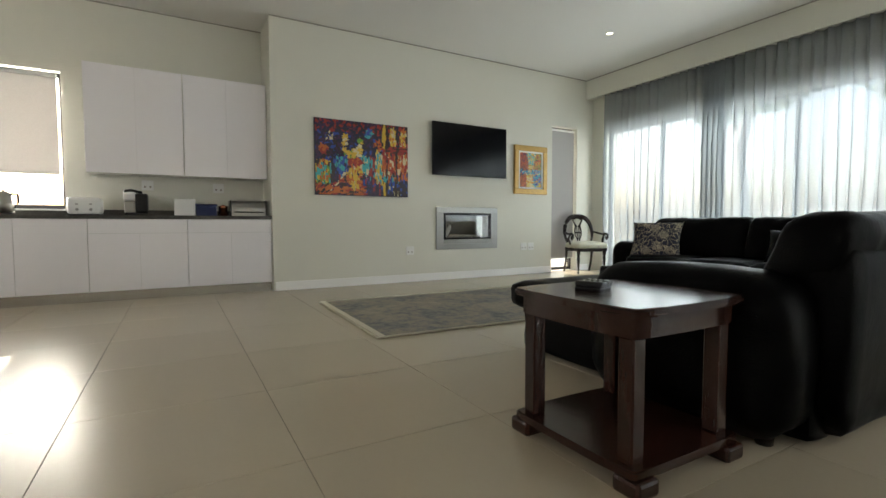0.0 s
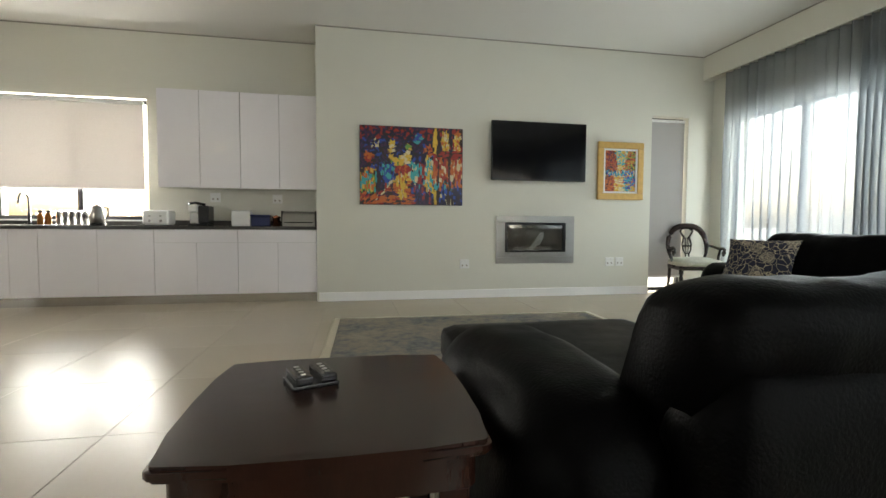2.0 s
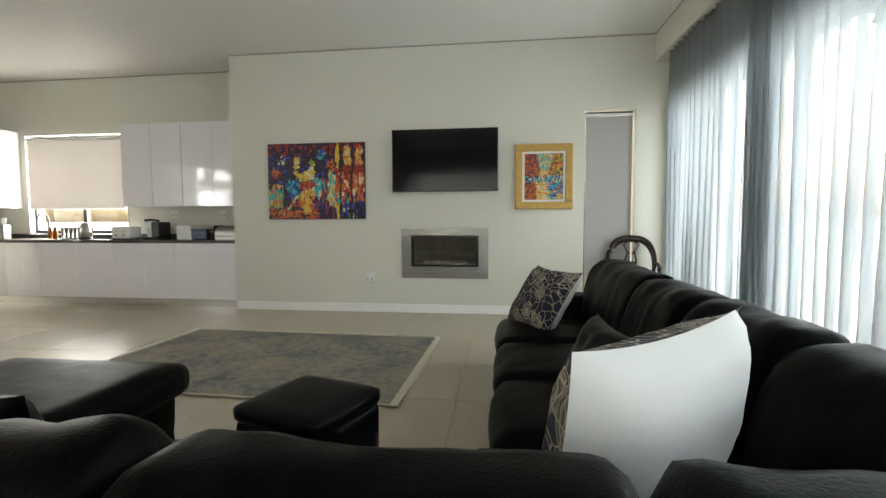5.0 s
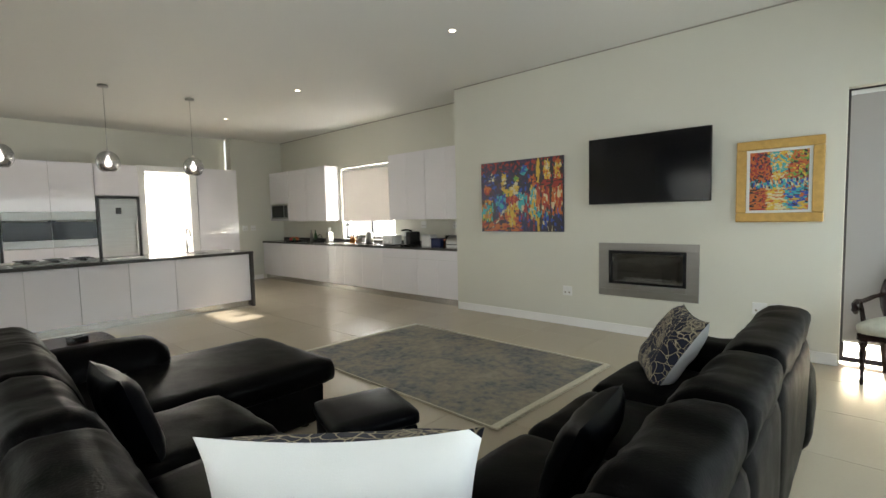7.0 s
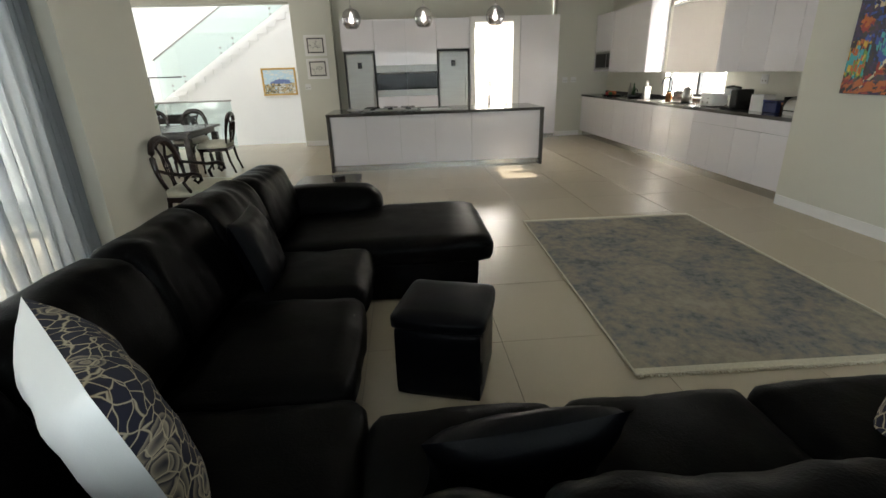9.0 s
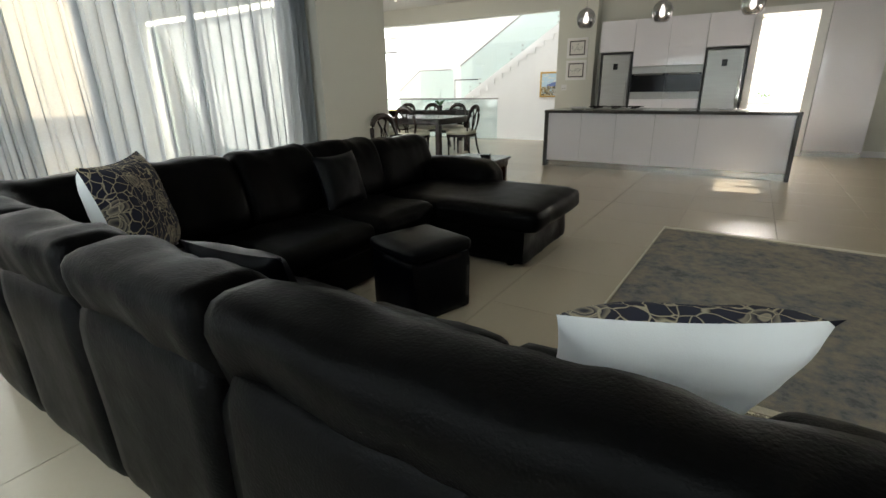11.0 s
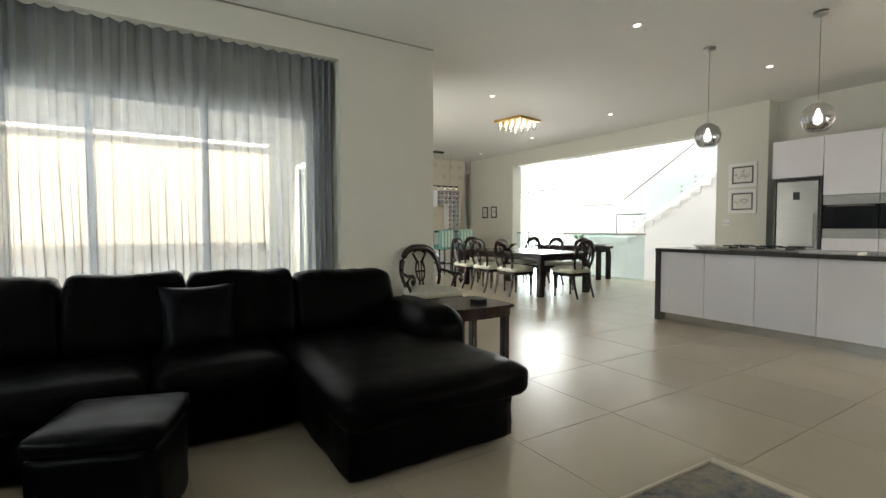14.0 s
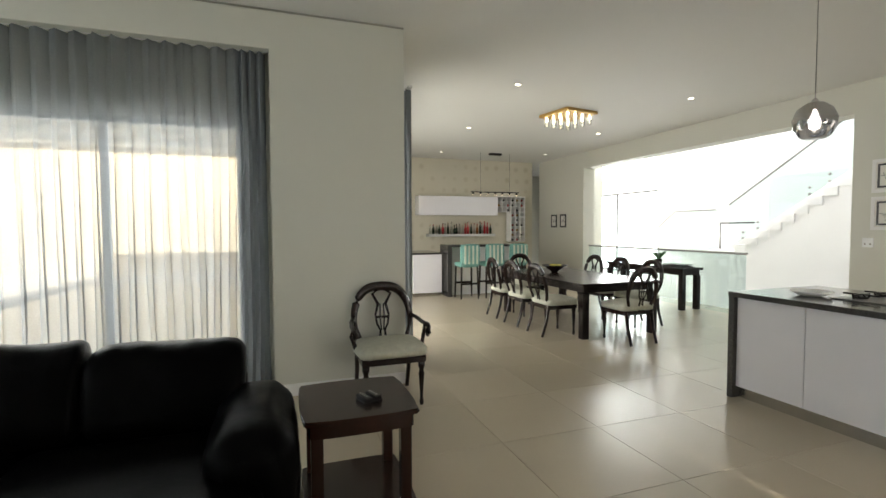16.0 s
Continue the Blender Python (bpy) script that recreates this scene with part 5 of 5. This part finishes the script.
wall_unit("white gloss double wall cabinet", -0.60, 0.335, 1.40, 2.58, (-0.13,))
wall_unit("white gloss double wall cabinet beside the step in the wall", 0.34, 1.262, 1.40, 2.58, (0.80,))
wall_unit("white gloss wall cabinet beside the window", -4.18, -2.66, 1.40, 2.58, (-3.42,))
wall_unit("white gloss cabinet above the microwave", -5.08, -4.2, 1.86, 2.58, ())
mw = thing("microwave", "black built-in microwave under the wall cabinet", "microwave", -4.64, 6.64, 1.42)
part("housing", frame_ring(0.44, 0.22, 0.40, 0.19, 0, 0.33, 0.001), GLOSS, mw).location.z = 0.22
part("front", box(-0.395, 0.005, 0.04, 0.395, 0.03, 0.40, 0.004), STEEL, mw)
part("glass", box(-0.36, 0.0, 0.08, 0.18, 0.006, 0.36, 0.003), SCREEN, mw)
part("panel", box(0.22, 0.0, 0.08, 0.37, 0.006, 0.36, 0.003), PLASTIC_B, mw)

# small things on the counter
Z = 0.93
bb = thing("bread_bin", "steel roll-top bread bin on the counter", "bread bin", 1.03, 6.72, Z)
prof = [(-0.12, 0), (-0.12, 0.10), (-0.09, 0.16), (-0.03, 0.19), (0.12, 0.19), (0.12, 0)]
bm = bmesh.new()
sides = []
for x in (-0.2, 0.2):
    sides.append([bm.verts.new((x, y, z)) for y, z in prof])
for i in range(6):
    j = (i + 1) % 6
    bm.faces.new((sides[0][i], sides[1][i], sides[1][j], sides[0][j]))
bm.faces.new(sides[0][::-1]), bm.faces.new(sides[1])
bmesh.ops.recalc_face_normals(bm, faces=bm.faces[:])
bmesh.ops.bevel(bm, geom=bm.edges[:], offset=0.008, segments=2, affect="EDGES")
part("body", bm, STEEL, bb)
part("handle", tube([(-0.17, -0.125, 0.05), (-0.17, -0.14, 0.05), (0.17, -0.14, 0.05), (0.17, -0.125, 0.05)], 0.006, 6), PLASTIC_B, bb)
for s in (-0.205, 0.205):
    part("end_cap", box(s - 0.006, -0.125, 0, s + 0.006, 0.125, 0.197, 0.005), PLASTIC_B, bb)
e = thing("copper_canister", "small copper canister with a lid", "canister", 0.745, 6.70, Z)
part("body", lathe([(0.05, 0), (0.05, 0.10), (0.053, 0.105), (0.053, 0.125), (0.02, 0.13), (0.012, 0.14), (0.001, 0.142)], n=18), COPPER, e)
e = thing("storage_tin", "dark blue enamel storage tin", "tin", 0.56, 6.72, Z)
part("body", box(-0.115, -0.08, 0, 0.115, 0.08, 0.12, 0.012), ROUGHBLUE, e)
part("lid", box(-0.12, -0.085, 0.12, 0.12, 0.085, 0.145, 0.008), ROUGHBLUE, e)
e = thing("napkin_box", "white square box on the counter", "box", 0.33, 6.72, Z)
part("box", box(-0.11, -0.08, 0, 0.11, 0.08, 0.19, 0.006), PLASTIC_W, e)
part("lid", box(-0.112, -0.082, 0.191, 0.112, 0.082, 0.20, 0.003), PLASTIC_W, e)
e = thing("coffee_machine", "black and silver capsule coffee machine", "coffee machine", -0.16, 6.72, Z)
part("base", box(-0.10, -0.15, 0, 0.12, 0.15, 0.03, 0.008), PLASTIC_B, e)
part("body", box(0.0, -0.10, 0.03, 0.12, 0.15, 0.25, 0.015), PLASTIC_B, e)
part("head", box(-0.11, -0.12, 0.17, 0.0, 0.08, 0.26, 0.02), PLASTIC_W, e)
part("tank", box(-0.11, -0.05, 0.03, -0.002, 0.1, 0.168, 0.01), STEEL, e)
part("lever", tube([(-0.1, -0.1, 0.27), (-0.04, -0.05, 0.285), (0.06, 0.0, 0.265)], 0.016, 8), PLASTIC_B, e)
e = thing("toaster", "white four-slice toaster on the counter", "toaster", -0.62, 6.70, Z)
part("body", box(-0.15, -0.12, 0.01, 0.15, 0.12, 0.19, 0.03), PLASTIC_W, e)
for a in (-0.06, 0.06):
    part("slot", box(a - 0.045, -0.03, 0.189, a + 0.045, 0.0, 0.1915), PLASTIC_B, e)
    part("lever", box(a - 0.012, -0.135, 0.11, a + 0.012, -0.119, 0.125, 0.003), STEEL, e)
    part("dial", lathe([(0.016, 0), (0.014, 0.014)], 0, 0, 0, 12), STEEL, e).matrix_basis = pose(a, -0.118, 0.06, 90)
part("foot_plate", box(-0.13, -0.1, 0, 0.13, 0.1, 0.011), PLASTIC_B, e)
e = thing("kettle", "steel kettle with black base", "kettle", -1.29, 6.70, Z)
part("base", lathe([(0.085, 0), (0.085, 0.02), (0.07, 0.03)], n=20), PLASTIC_B, e)
part("body", lathe([(0.08, 0.031), (0.078, 0.12), (0.06, 0.22), (0.05, 0.235), (0.012, 0.24), (0.012, 0.255), (0.001, 0.257)], n=22), STEEL, e)
part("handle", tube([(0.055, 0, 0.215), (0.11, 0, 0.21), (0.115, 0, 0.13), (0.08, 0, 0.07)], 0.012, 8), PLASTIC_B, e)
cr = thing("spice_rack", "rack of steel canisters and amber jars by the window", "rack", -1.58, 6.76, Z)
part("shelf", box(-0.2, -0.06, 0, 0.2, 0.06, 0.012, 0.003), STEEL, cr)
for k in range(5):
    j = part("canister", lathe([(0.03, 0.013), (0.03, 0.15), (0.032, 0.152), (0.032, 0.175), (0.001, 0.178)], -0.15 + k * 0.07, 0, 0, 14), CHROME, cr)
for k in range(2):
    e = thing("oil_jar", "amber oil jar with a dark lid", "jar", -1.90 + k * 0.08, 6.72, Z, group="oil jars")
    part("jar", lathe([(0.032, 0), (0.032, 0.12), (0.02, 0.135), (0.02, 0.15)], n=14), AMBER, e)
    part("lid", lathe([(0.024, 0.151), (0.024, 0.175), (0.001, 0.177)], n=14), PLASTIC_B, e)
tap("kitchen_tap", "dark kitchen mixer tap at the window sink", -2.12, 6.90, Z, 0, PLASTIC_B, 1.05)
sk = thing("kitchen_sink", "stainless double sink set in the worktop", "sink", -2.0, 6.64, Z)
part("rim", box(-0.42, -0.2, 0.0005, 0.42, 0.18, 0.005, 0.001), STEEL, sk)
for a in (-0.2, 0.2):
    part("bowl", box(a - 0.18, -0.17, 0.005, a + 0.18, 0.14, 0.007), STEELH, sk)
e = thing("knife_block", "steel knife block with knives", "knife block", -2.75, 6.76, Z)
part("block", box(-0.05, -0.05, 0, 0.05, 0.07, 0.22, 0.012), STEEL, e)
for a in (-0.03, 0, 0.03):
    part("knife_handle", tube([(a, 0.0, 0.22), (a, 0.01, 0.32)], 0.011, 8), PLASTIC_W, e)
e = thing("frying_pan", "black pan with an upright loop handle", "pan", -3.05, 6.70, Z)
part("pan", lathe([(0.11, 0), (0.15, 0.06), (0.145, 0.06), (0.105, 0.008), (0.001, 0.008)], n=22), PLASTIC_B, e)
part("handle", tube([(0.02 + 0.1 * math.cos(a), 0, 0.06 + 0.11 * math.sin(a)) for a in (0, 0.5, 1, 1.57, 2.1, 2.6, 3.14)], 0.008, 6), PLASTIC_B, e)
e = thing("fruit_platter", "dark platter with red and green vegetables", "platter", -4.05, 6.66, Z)
part("platter", lathe([(0.16, 0), (0.2, 0.03), (0.19, 0.032), (0.001, 0.012)], n=22), PLASTIC_B, e)
for k, (a, b, c, m) in enumerate(((-0.08, 0, 0.1, ORANGE), (0.05, 0.03, 0.1, ORANGE), (0.0, -0.08, 0.08, RED), (0.1, -0.06, 0.08, PLANT))):
    part("vegetable", puff(c, c, c * 0.9, c * 0.4, 0, 5, 0.003, (a, b, 0.012 + c * 0.45), seed=k), m, e)
for k, (xx, m) in enumerate(((-3.45, PLANT), (-3.62, STEEL), (-2.92, STEEL))):
    e = thing("kitchen_bottle", "slim bottle standing on the counter", "bottle", xx, 6.86, Z, group="counter bottles")
    part("bottle", lathe([(0.035, 0), (0.035, 0.15), (0.014, 0.2), (0.014, 0.26), (0.001, 0.262)], n=14), m, e)

# ---- pendants and downlights ----
for y in (1.50, 2.61, 3.73):
    e = thing("pendant_lamp", "smoked chrome glass globe pendant above the island", "pendant lamp", -1.90, y, 2.30, group="island pendants")
    part("globe", lathe([(0.02, 0.155), (0.06, 0.148), (0.115, 0.105), (0.145, 0.03), (0.14, -0.04), (0.105, -0.105), (0.075, -0.125)], n=28), SMOKE, e, "smoked chrome glass globe")
    part("bulb", lathe([(0.012, 0.1), (0.022, 0.05), (0.042, 0.0), (0.035, -0.045), (0.001, -0.06)], n=14), BULB, e, "lit bulb")
    part("socket", lathe([(0.024, 0.10), (0.024, 0.17), (0.012, 0.185)], n=12), CHROME, e)
    part("cable", tube([(0, 0, 0.18), (0, 0, CH - 2.32)], 0.004, 6), STEEL, e)
    part("ceiling_rose", lathe([(0.065, CH - 2.33), (0.065, CH - 2.302)], n=18), STEEL, e)
for x, y in ((5.33, 4.75), (2.74, 4.65), (-0.37, 4.70), (-3.04, 4.77), (-0.60, 1.43), (-3.26, 1.57), (-0.94, -1.52), (-3.64, -1.30), (-1.33, -4.16), (-1.72, -6.89), (-4.38, -6.45), (-3.99, -3.85), (-5.93, -8.82)):
    e = thing("downlight", "small round lit downlight recessed in the ceiling", "downlight", x, y, CH, group="ceiling downlights")
    part("ring", lathe([(0.032, -0.002), (0.046, -0.006), (0.048, -0.001)], n=18), PLASTIC_W, e)
    part("lens", lathe([(0.001, -0.004), (0.033, -0.003)], n=16), LAMP, e, "glowing lens")
ch = thing("crystal_ceiling_light", "gold ceiling light with rows of glass tubes", "chandelier", -2.45, -2.62, CH, 10)
part("plate", box(-0.33, -0.33, -0.05, 0.33, 0.33, -0.001, 0.008), GOLD, ch, "gilt ceiling plate")
for i in range(4):
    for j in range(4):
        x, y = -0.24 + i * 0.16, -0.24 + j * 0.16
        part("glass_tube", lathe([(0.04, -0.2), (0.04, -0.06)], x, y, 0, 10), CLEAR, ch, "clear glass tube")
        part("bulb", lathe([(0.001, -0.13), (0.02, -0.11), (0.016, -0.06)], x, y, 0, 8), LAMP, ch, "lit bulb")

# ---- bar ----
bar = thing("home_bar", "dark grey bar counter with white back panel", "bar counter", -2.3, -5.5, 0)
part("top", box(-0.95, -0.5, 1.08, 0.92, 0.02, 1.13, 0.004), GRANITE, bar)
for s in (-0.95, 0.82):
    part("side_slab", box(s, -0.5, 0, s + 0.10, 0.02, 1.08, 0.003), GRANITE, bar)
part("front_panel", box(-0.85, -0.45, 0, 0.82, -0.25, 1.08), WHITE, bar)
bc = thing("bar_cabinet", "low white cabinet with grey top beside the bar", "cabinet", -1.02, -6.0, 0)
part("body", box(-0.3, -0.8, 0.08, 0.35, 0.3, 0.92, 0.003), GLOSS, bc)
part("plinth", box(-0.28, -0.78, 0, 0.33, 0.27, 0.08), STEELH, bc)
part("top", box(-0.32, -0.8, 0.92, 1.2, 0.32, 0.96, 0.003), GRANITE, bc)
bs0 = None
for x in (-1.72, -2.29, -2.86):
    if bs0:
        copy_thing(bs0, pose(x, -5.22, 0, 0, 0, 0))
        continue
    bs0 = thing("bar_stool", "bar stool with teal and cream striped back", "bar stool", x, -5.22, 0, group="bar stools")
    part("seat", puff(0.42, 0.4, 0.10, 0.03, 0.015, 6, 0.002, (0, -0.02, 0.72)), GREENST, bs0)
    part("backrest", puff(0.42, 0.07, 0.44, 0.025, 0.01, 6, 0.002, (0, 0.18, 0.93)), GREENST, bs0, "teal striped backrest")
    for k in range(4):
        part("stripe", box(-0.165 + k * 0.09, 0.218, 0.74, -0.125 + k * 0.09, 0.2275, 1.13, 0.002), CREAMST, bs0, "cream stripe")
    for sx in (-1, 1):
        for sy in (-1, 1):
            part("leg", tube([(sx * 0.18, sy * 0.17 - 0.02, 0.69), (sx * 0.195, sy * 0.185 - 0.02, 0)], [0.022, 0.016], 6), WENGE, bs0)
    for sy in (-1, 1):
        part("footrest", box(-0.18, sy * 0.175 - 0.035, 0.3, 0.18, sy * 0.175 - 0.005, 0.34, 0.003), WENGE, bs0)
bw = thing("bar_wall_cabinet", "white flap cabinet on the bar wall", "cabinet", -2.45, -7.94, 1.84)
part("body", box(-1.15, 0, 0, 1.1, 0.33, 0.5), CARCASS, bw)
part("door", box(-1.15, 0.331, 0, 1.1, 0.35, 0.5, 0.002), GLOSS, bw)
rk = thing("wine_rack", "white grid wine rack partly filled with bottles", "wine rack", -3.62, -7.94, 1.12)
g = bmesh.new()
cells = []
for j in range(9):
    z = j * 0.137
    cols = range(0, 7) if j >= 6 else range(3, 7)
    for i in cols:
        x = -0.14 * i
        box(x - 0.006, 0, z, x + 0.006, 0.3, z + 0.137, 0, g)
        if i < 6:
            box(x - 0.134, 0, z - 0.006, x - 0.006, 0.3, z + 0.006, 0, g)
            cells.append((x - 0.07, z + 0.055))
box(-0.85, 0, 9 * 0.137, 0.006, 0.3, 9 * 0.137 + 0.012, 0, g)
part("grid", g, WHITE, rk)
part("backing", box(-0.84, 0.0, 0.82, 0.0, 0.01, 1.23), WENGE, rk)
part("backing", box(-0.84, 0.0, 0, -0.42, 0.01, 0.818), WENGE, rk)
rnd = random.Random(9)
for x, z in cells:
    if rnd.random() < 0.75:
        b = part("bottle_end", lathe([(0.036, 0), (0.036, 0.2), (0.015, 0.22), (0.015, 0.26), (0.001, 0.262)], n=10), rnd.choice((BOTTLE, RED, BOTTLE, GOLD)), rk)
        b.matrix_basis = pose(x, 0.012, z - 0.01, -90)
sh = thing("bottle_shelf", "floating shelf on the bar wall", "shelf", -2.6, -7.94, 1.27)
part("board", box(-0.98, 0, 0, 0.95, 0.24, 0.07, 0.003), STONE, sh)
for k in range(22):
    h = rnd.uniform(0.2, 0.32)
    e = thing("liquor_bottle", "assorted liquor bottle on the bar shelf", "bottle", -3.48 + k * 0.083, -7.82 + rnd.uniform(-0.03, 0.05), 1.34, group="bar bottles")
    part("bottle", lathe([(0.032, 0), (0.033, h * 0.6), (0.013, h * 0.75), (0.013, h)], n=10), rnd.choice((BOTTLE, AMBER, CLEAR, CLEAR, RED, BOTTLE, CLEAR)), e)
    part("cap", lathe([(0.015, h), (0.015, h + 0.025), (0.001, h + 0.026)], n=8), rnd.choice((GOLD, PLASTIC_B, RED)), e)
tk = thing("track_light", "black suspended bar lamp with small warm spots", "track light", -3.1, -6.72, 2.33)
part("rail", box(-0.66, -0.02, 0.05, 0.66, 0.02, 0.075, 0.002), PLASTIC_B, tk)
for k in range(7):
    sp = part("spot", lathe([(0.028, 0), (0.02, 0.05)], -0.6 + k * 0.2, 0, 0, 10), PLASTIC_B, tk)
    part("lens", lathe([(0.001, -0.004), (0.026, -0.002)], -0.6 + k * 0.2, 0, 0, 10), LAMP, sp, "lit lens")
for a in (-0.4, 0.4):
    part("wire", tube([(a, 0, 0.075), (a, 0, CH - 2.33)], 0.003, 4), PLASTIC_B, tk)
part("canopy", box(-0.16, -0.05, CH - 2.38, 0.16, 0.05, CH - 2.331, 0.003), PLASTIC_B, tk)


def small_picture(label, x, y, z, rz, w, h, frame_m, mount, art):
    e = thing("framed_picture", label, "picture", x, y, z, rz)
    part("frame", frame_ring(w / 2, h / 2, w / 2 - 0.04, h / 2 - 0.04, -0.022, -0.001, 0.003), frame_m, e)
    part("mount", box(-w / 2 + 0.04, -0.014, -h / 2 + 0.04, w / 2 - 0.04, -0.002, h / 2 - 0.04), mount, e)
    return e


def sketch_lines(e, w, h, seed):
    rnd = random.Random(seed)
    bm = bmesh.new()
    for k in range(16):
        x, z = rnd.gauss(0, w * 0.16), rnd.gauss(0, h * 0.14)
        tube([(x, -0.016, z), (x + rnd.uniform(-0.05, 0.05), -0.016, z + rnd.uniform(-0.05, 0.05)), (x + rnd.uniform(-0.06, 0.06), -0.016, z + rnd.uniform(-0.06, 0.06))], 0.0025, 4, bm)
    part("drawing", bm, INK, e, "fine pencil drawing")


for k, zc in enumerate((2.13, 1.66)):
    e = small_picture("white framed pencil drawing with black inner border", XE, 0.40, zc, 90, 0.47, 0.42, WHITE, PAPER, 0)
    part("inner_border", frame_ring(0.175, 0.15, 0.152, 0.127, -0.019, -0.0141, 0.001), BLACKTRIM, e, "black inner border")
    sketch_lines(e, 0.3, 0.24, k)
for y in (-7.15, -6.71):
    e = small_picture("small black framed picture on the corridor wall", XE, y, 1.68, 90, 0.27, 0.35, BLACKTRIM, PAPER, 0)
    sketch_lines(e, 0.15, 0.2, 5)
e = thing("framed_painting", "narrow framed painting of a blue mountain above a bay", "painting", -8.5, -1.28, 1.39, 90)
part("frame", frame_ring(0.48, 0.37, 0.43, 0.32, -0.03, -0.001, 0.005), GOLD, e, "pale gilt frame")
part("canvas", box(-0.43, -0.012, -0.32, 0.43, -0.002, 0.32), OILS2[12], e)
pt = part("painted_surface", strokes(0.85, 0.63, coast, 900, 0.028, 6), OILS2, e, "oil strokes")
pt.location.y = -0.0135

# ---- glass balustrade and stair in the hall ----
gb = thing("glass_balustrade", "frameless glass balustrade with steel rail at the stairwell", "balustrade", -5.28, 0, 0)
for a, b in ((-5.84, -4.5), (-4.48, -3.1), (-3.08, -1.66)):
    part("pane", box(-0.006, a, -0.1, 0.006, b, 1.03), GREENGLASS, gb, "green-tinted glass panel").visible_shadow = False
part("handrail", tube([(0, -5.84, 1.05), (0, -1.64, 1.05)], 0.021, 10), STEEL, gb, "steel handrail")
stair = thing("staircase", "white staircase with glass balustrade rising through the hall", "staircase", -8.5, 0, 0)
SL = 0.64
for k in range(17):
    y = -4.75 + k * 0.275
    part("step", box(-1.15, y, 0.72 + k * 0.176, 0.0, y + 0.30, 0.90 + k * 0.176), WHITE, stair)
sb = bmesh.new()
v = [(-4.95, 0.62), (-0.1, 3.72), (-0.1, -1.7), (-4.95, -1.7)]
ring = [[sb.verts.new((x, y, z)) for y, z in v] for x in (-1.19, -0.03)]
sb.faces.new(ring[0]), sb.faces.new(ring[1][::-1])
for i in range(4):
    sb.faces.new((ring[0][i], ring[1][i], ring[1][(i + 1) % 4], ring[0][(i + 1) % 4]))
bmesh.ops.recalc_face_normals(sb, faces=sb.faces[:])
part("stringer", sb, WHITE, stair, "painted wall under the flight")
gp = bmesh.new()
v = [(-4.6, 0.98), (-0.15, 3.82), (-0.15, 4.9), (-4.6, 2.05)]
ring = [[gp.verts.new((x, y, z)) for y, z in v] for x in (0.012, 0.024)]
gp.faces.new(ring[0]), gp.faces.new(ring[1][::-1])
for i in range(4):
    gp.faces.new((ring[0][i], ring[1][i], ring[1][(i + 1) % 4], ring[0][(i + 1) % 4]))
bmesh.ops.recalc_face_normals(gp, faces=gp.faces[:])
part("glass_panel", gp, GREENGLASS, stair, "green-tinted glass side").visible_shadow = False
part("handrail", tube([(0.02, -4.62, 2.05), (0.02, -0.15, 4.9)], 0.022, 10), STEEL, stair, "steel handrail")
for k in (1, 2, 5, 6, 9, 10):
    y = -4.6 + k * 0.37
    for dz in (0.0, 0.14):
        b = part("glass_fixing", lathe([(0.028, 0), (0.028, 0.03)], n=10), STEEL, stair, "steel disc fixing")
        b.matrix_basis = pose(0.022, y, 1.0 + k * 0.237 + dz, 0, 90, 0)
part("landing", box(-1.15, -6.5, 0.72, 0.0, -4.76, 0.9), WHITE, stair)
part("landing_glass", box(0.012, -6.3, 0.9, 0.024, -4.9, 1.92), GREENGLASS, stair).visible_shadow = False
part("landing_rail", tube([(0.02, -7.25, 1.25), (0.02, -6.3, 1.94), (0.02, -5.0, 1.94)], 0.018, 8), STEEL, stair, "steel handrail")
part("post_frame", tube([(0.02, -4.85, 0.95), (0.02, -4.85, 1.6), (0.02, -3.95, 1.6)], 0.02, 6), ALU, stair, "dark steel post")

# ---- floor tiles ----
floor = thing("floor", "large beige porcelain floor tiles with thin grey joints", "floor", kind="structure")
part("screed", box(-5.42, -11.2, -0.2, 7.4, 7.24, -0.004), GROUT, floor, "grey grout bed")
T, G = 0.79, 0.003
tm = bmesh.new()
tile_mesh = bpy.data.meshes.new("tile")
box(-T / 2 + G / 2, -T / 2 + G / 2, -0.012, T / 2 - G / 2, T / 2 - G / 2, 0.0, 0.0012, tm)
tm.to_mesh(tile_mesh)
tm.free()
tile_mesh.materials.append(TILE)
spare = bmesh.new()
near, made = [], 0
for i in range(-8, 9):
    for j in range(-17, 8):
        cx, cy = 0.60 + (i + 0.5) * T, 1.93 + (j + 0.5) * T
        if cx < -5.4 or cx > 7.3 or cy < -11 or cy > 7.2:
            continue
        if cy > -3.3 and made < 300:
            o = new("tile", tile_mesh)
            o.parent = floor
            o.location = (cx, cy, 0)
            made += 1
        else:
            box(cx - T / 2 + G / 2, cy - T / 2 + G / 2, -0.012, cx + T / 2 - G / 2, cy + T / 2 - G / 2, 0.0, 0, spare)
so = part("tile_field", spare, TILE, floor)
so["kind"] = "stuff"
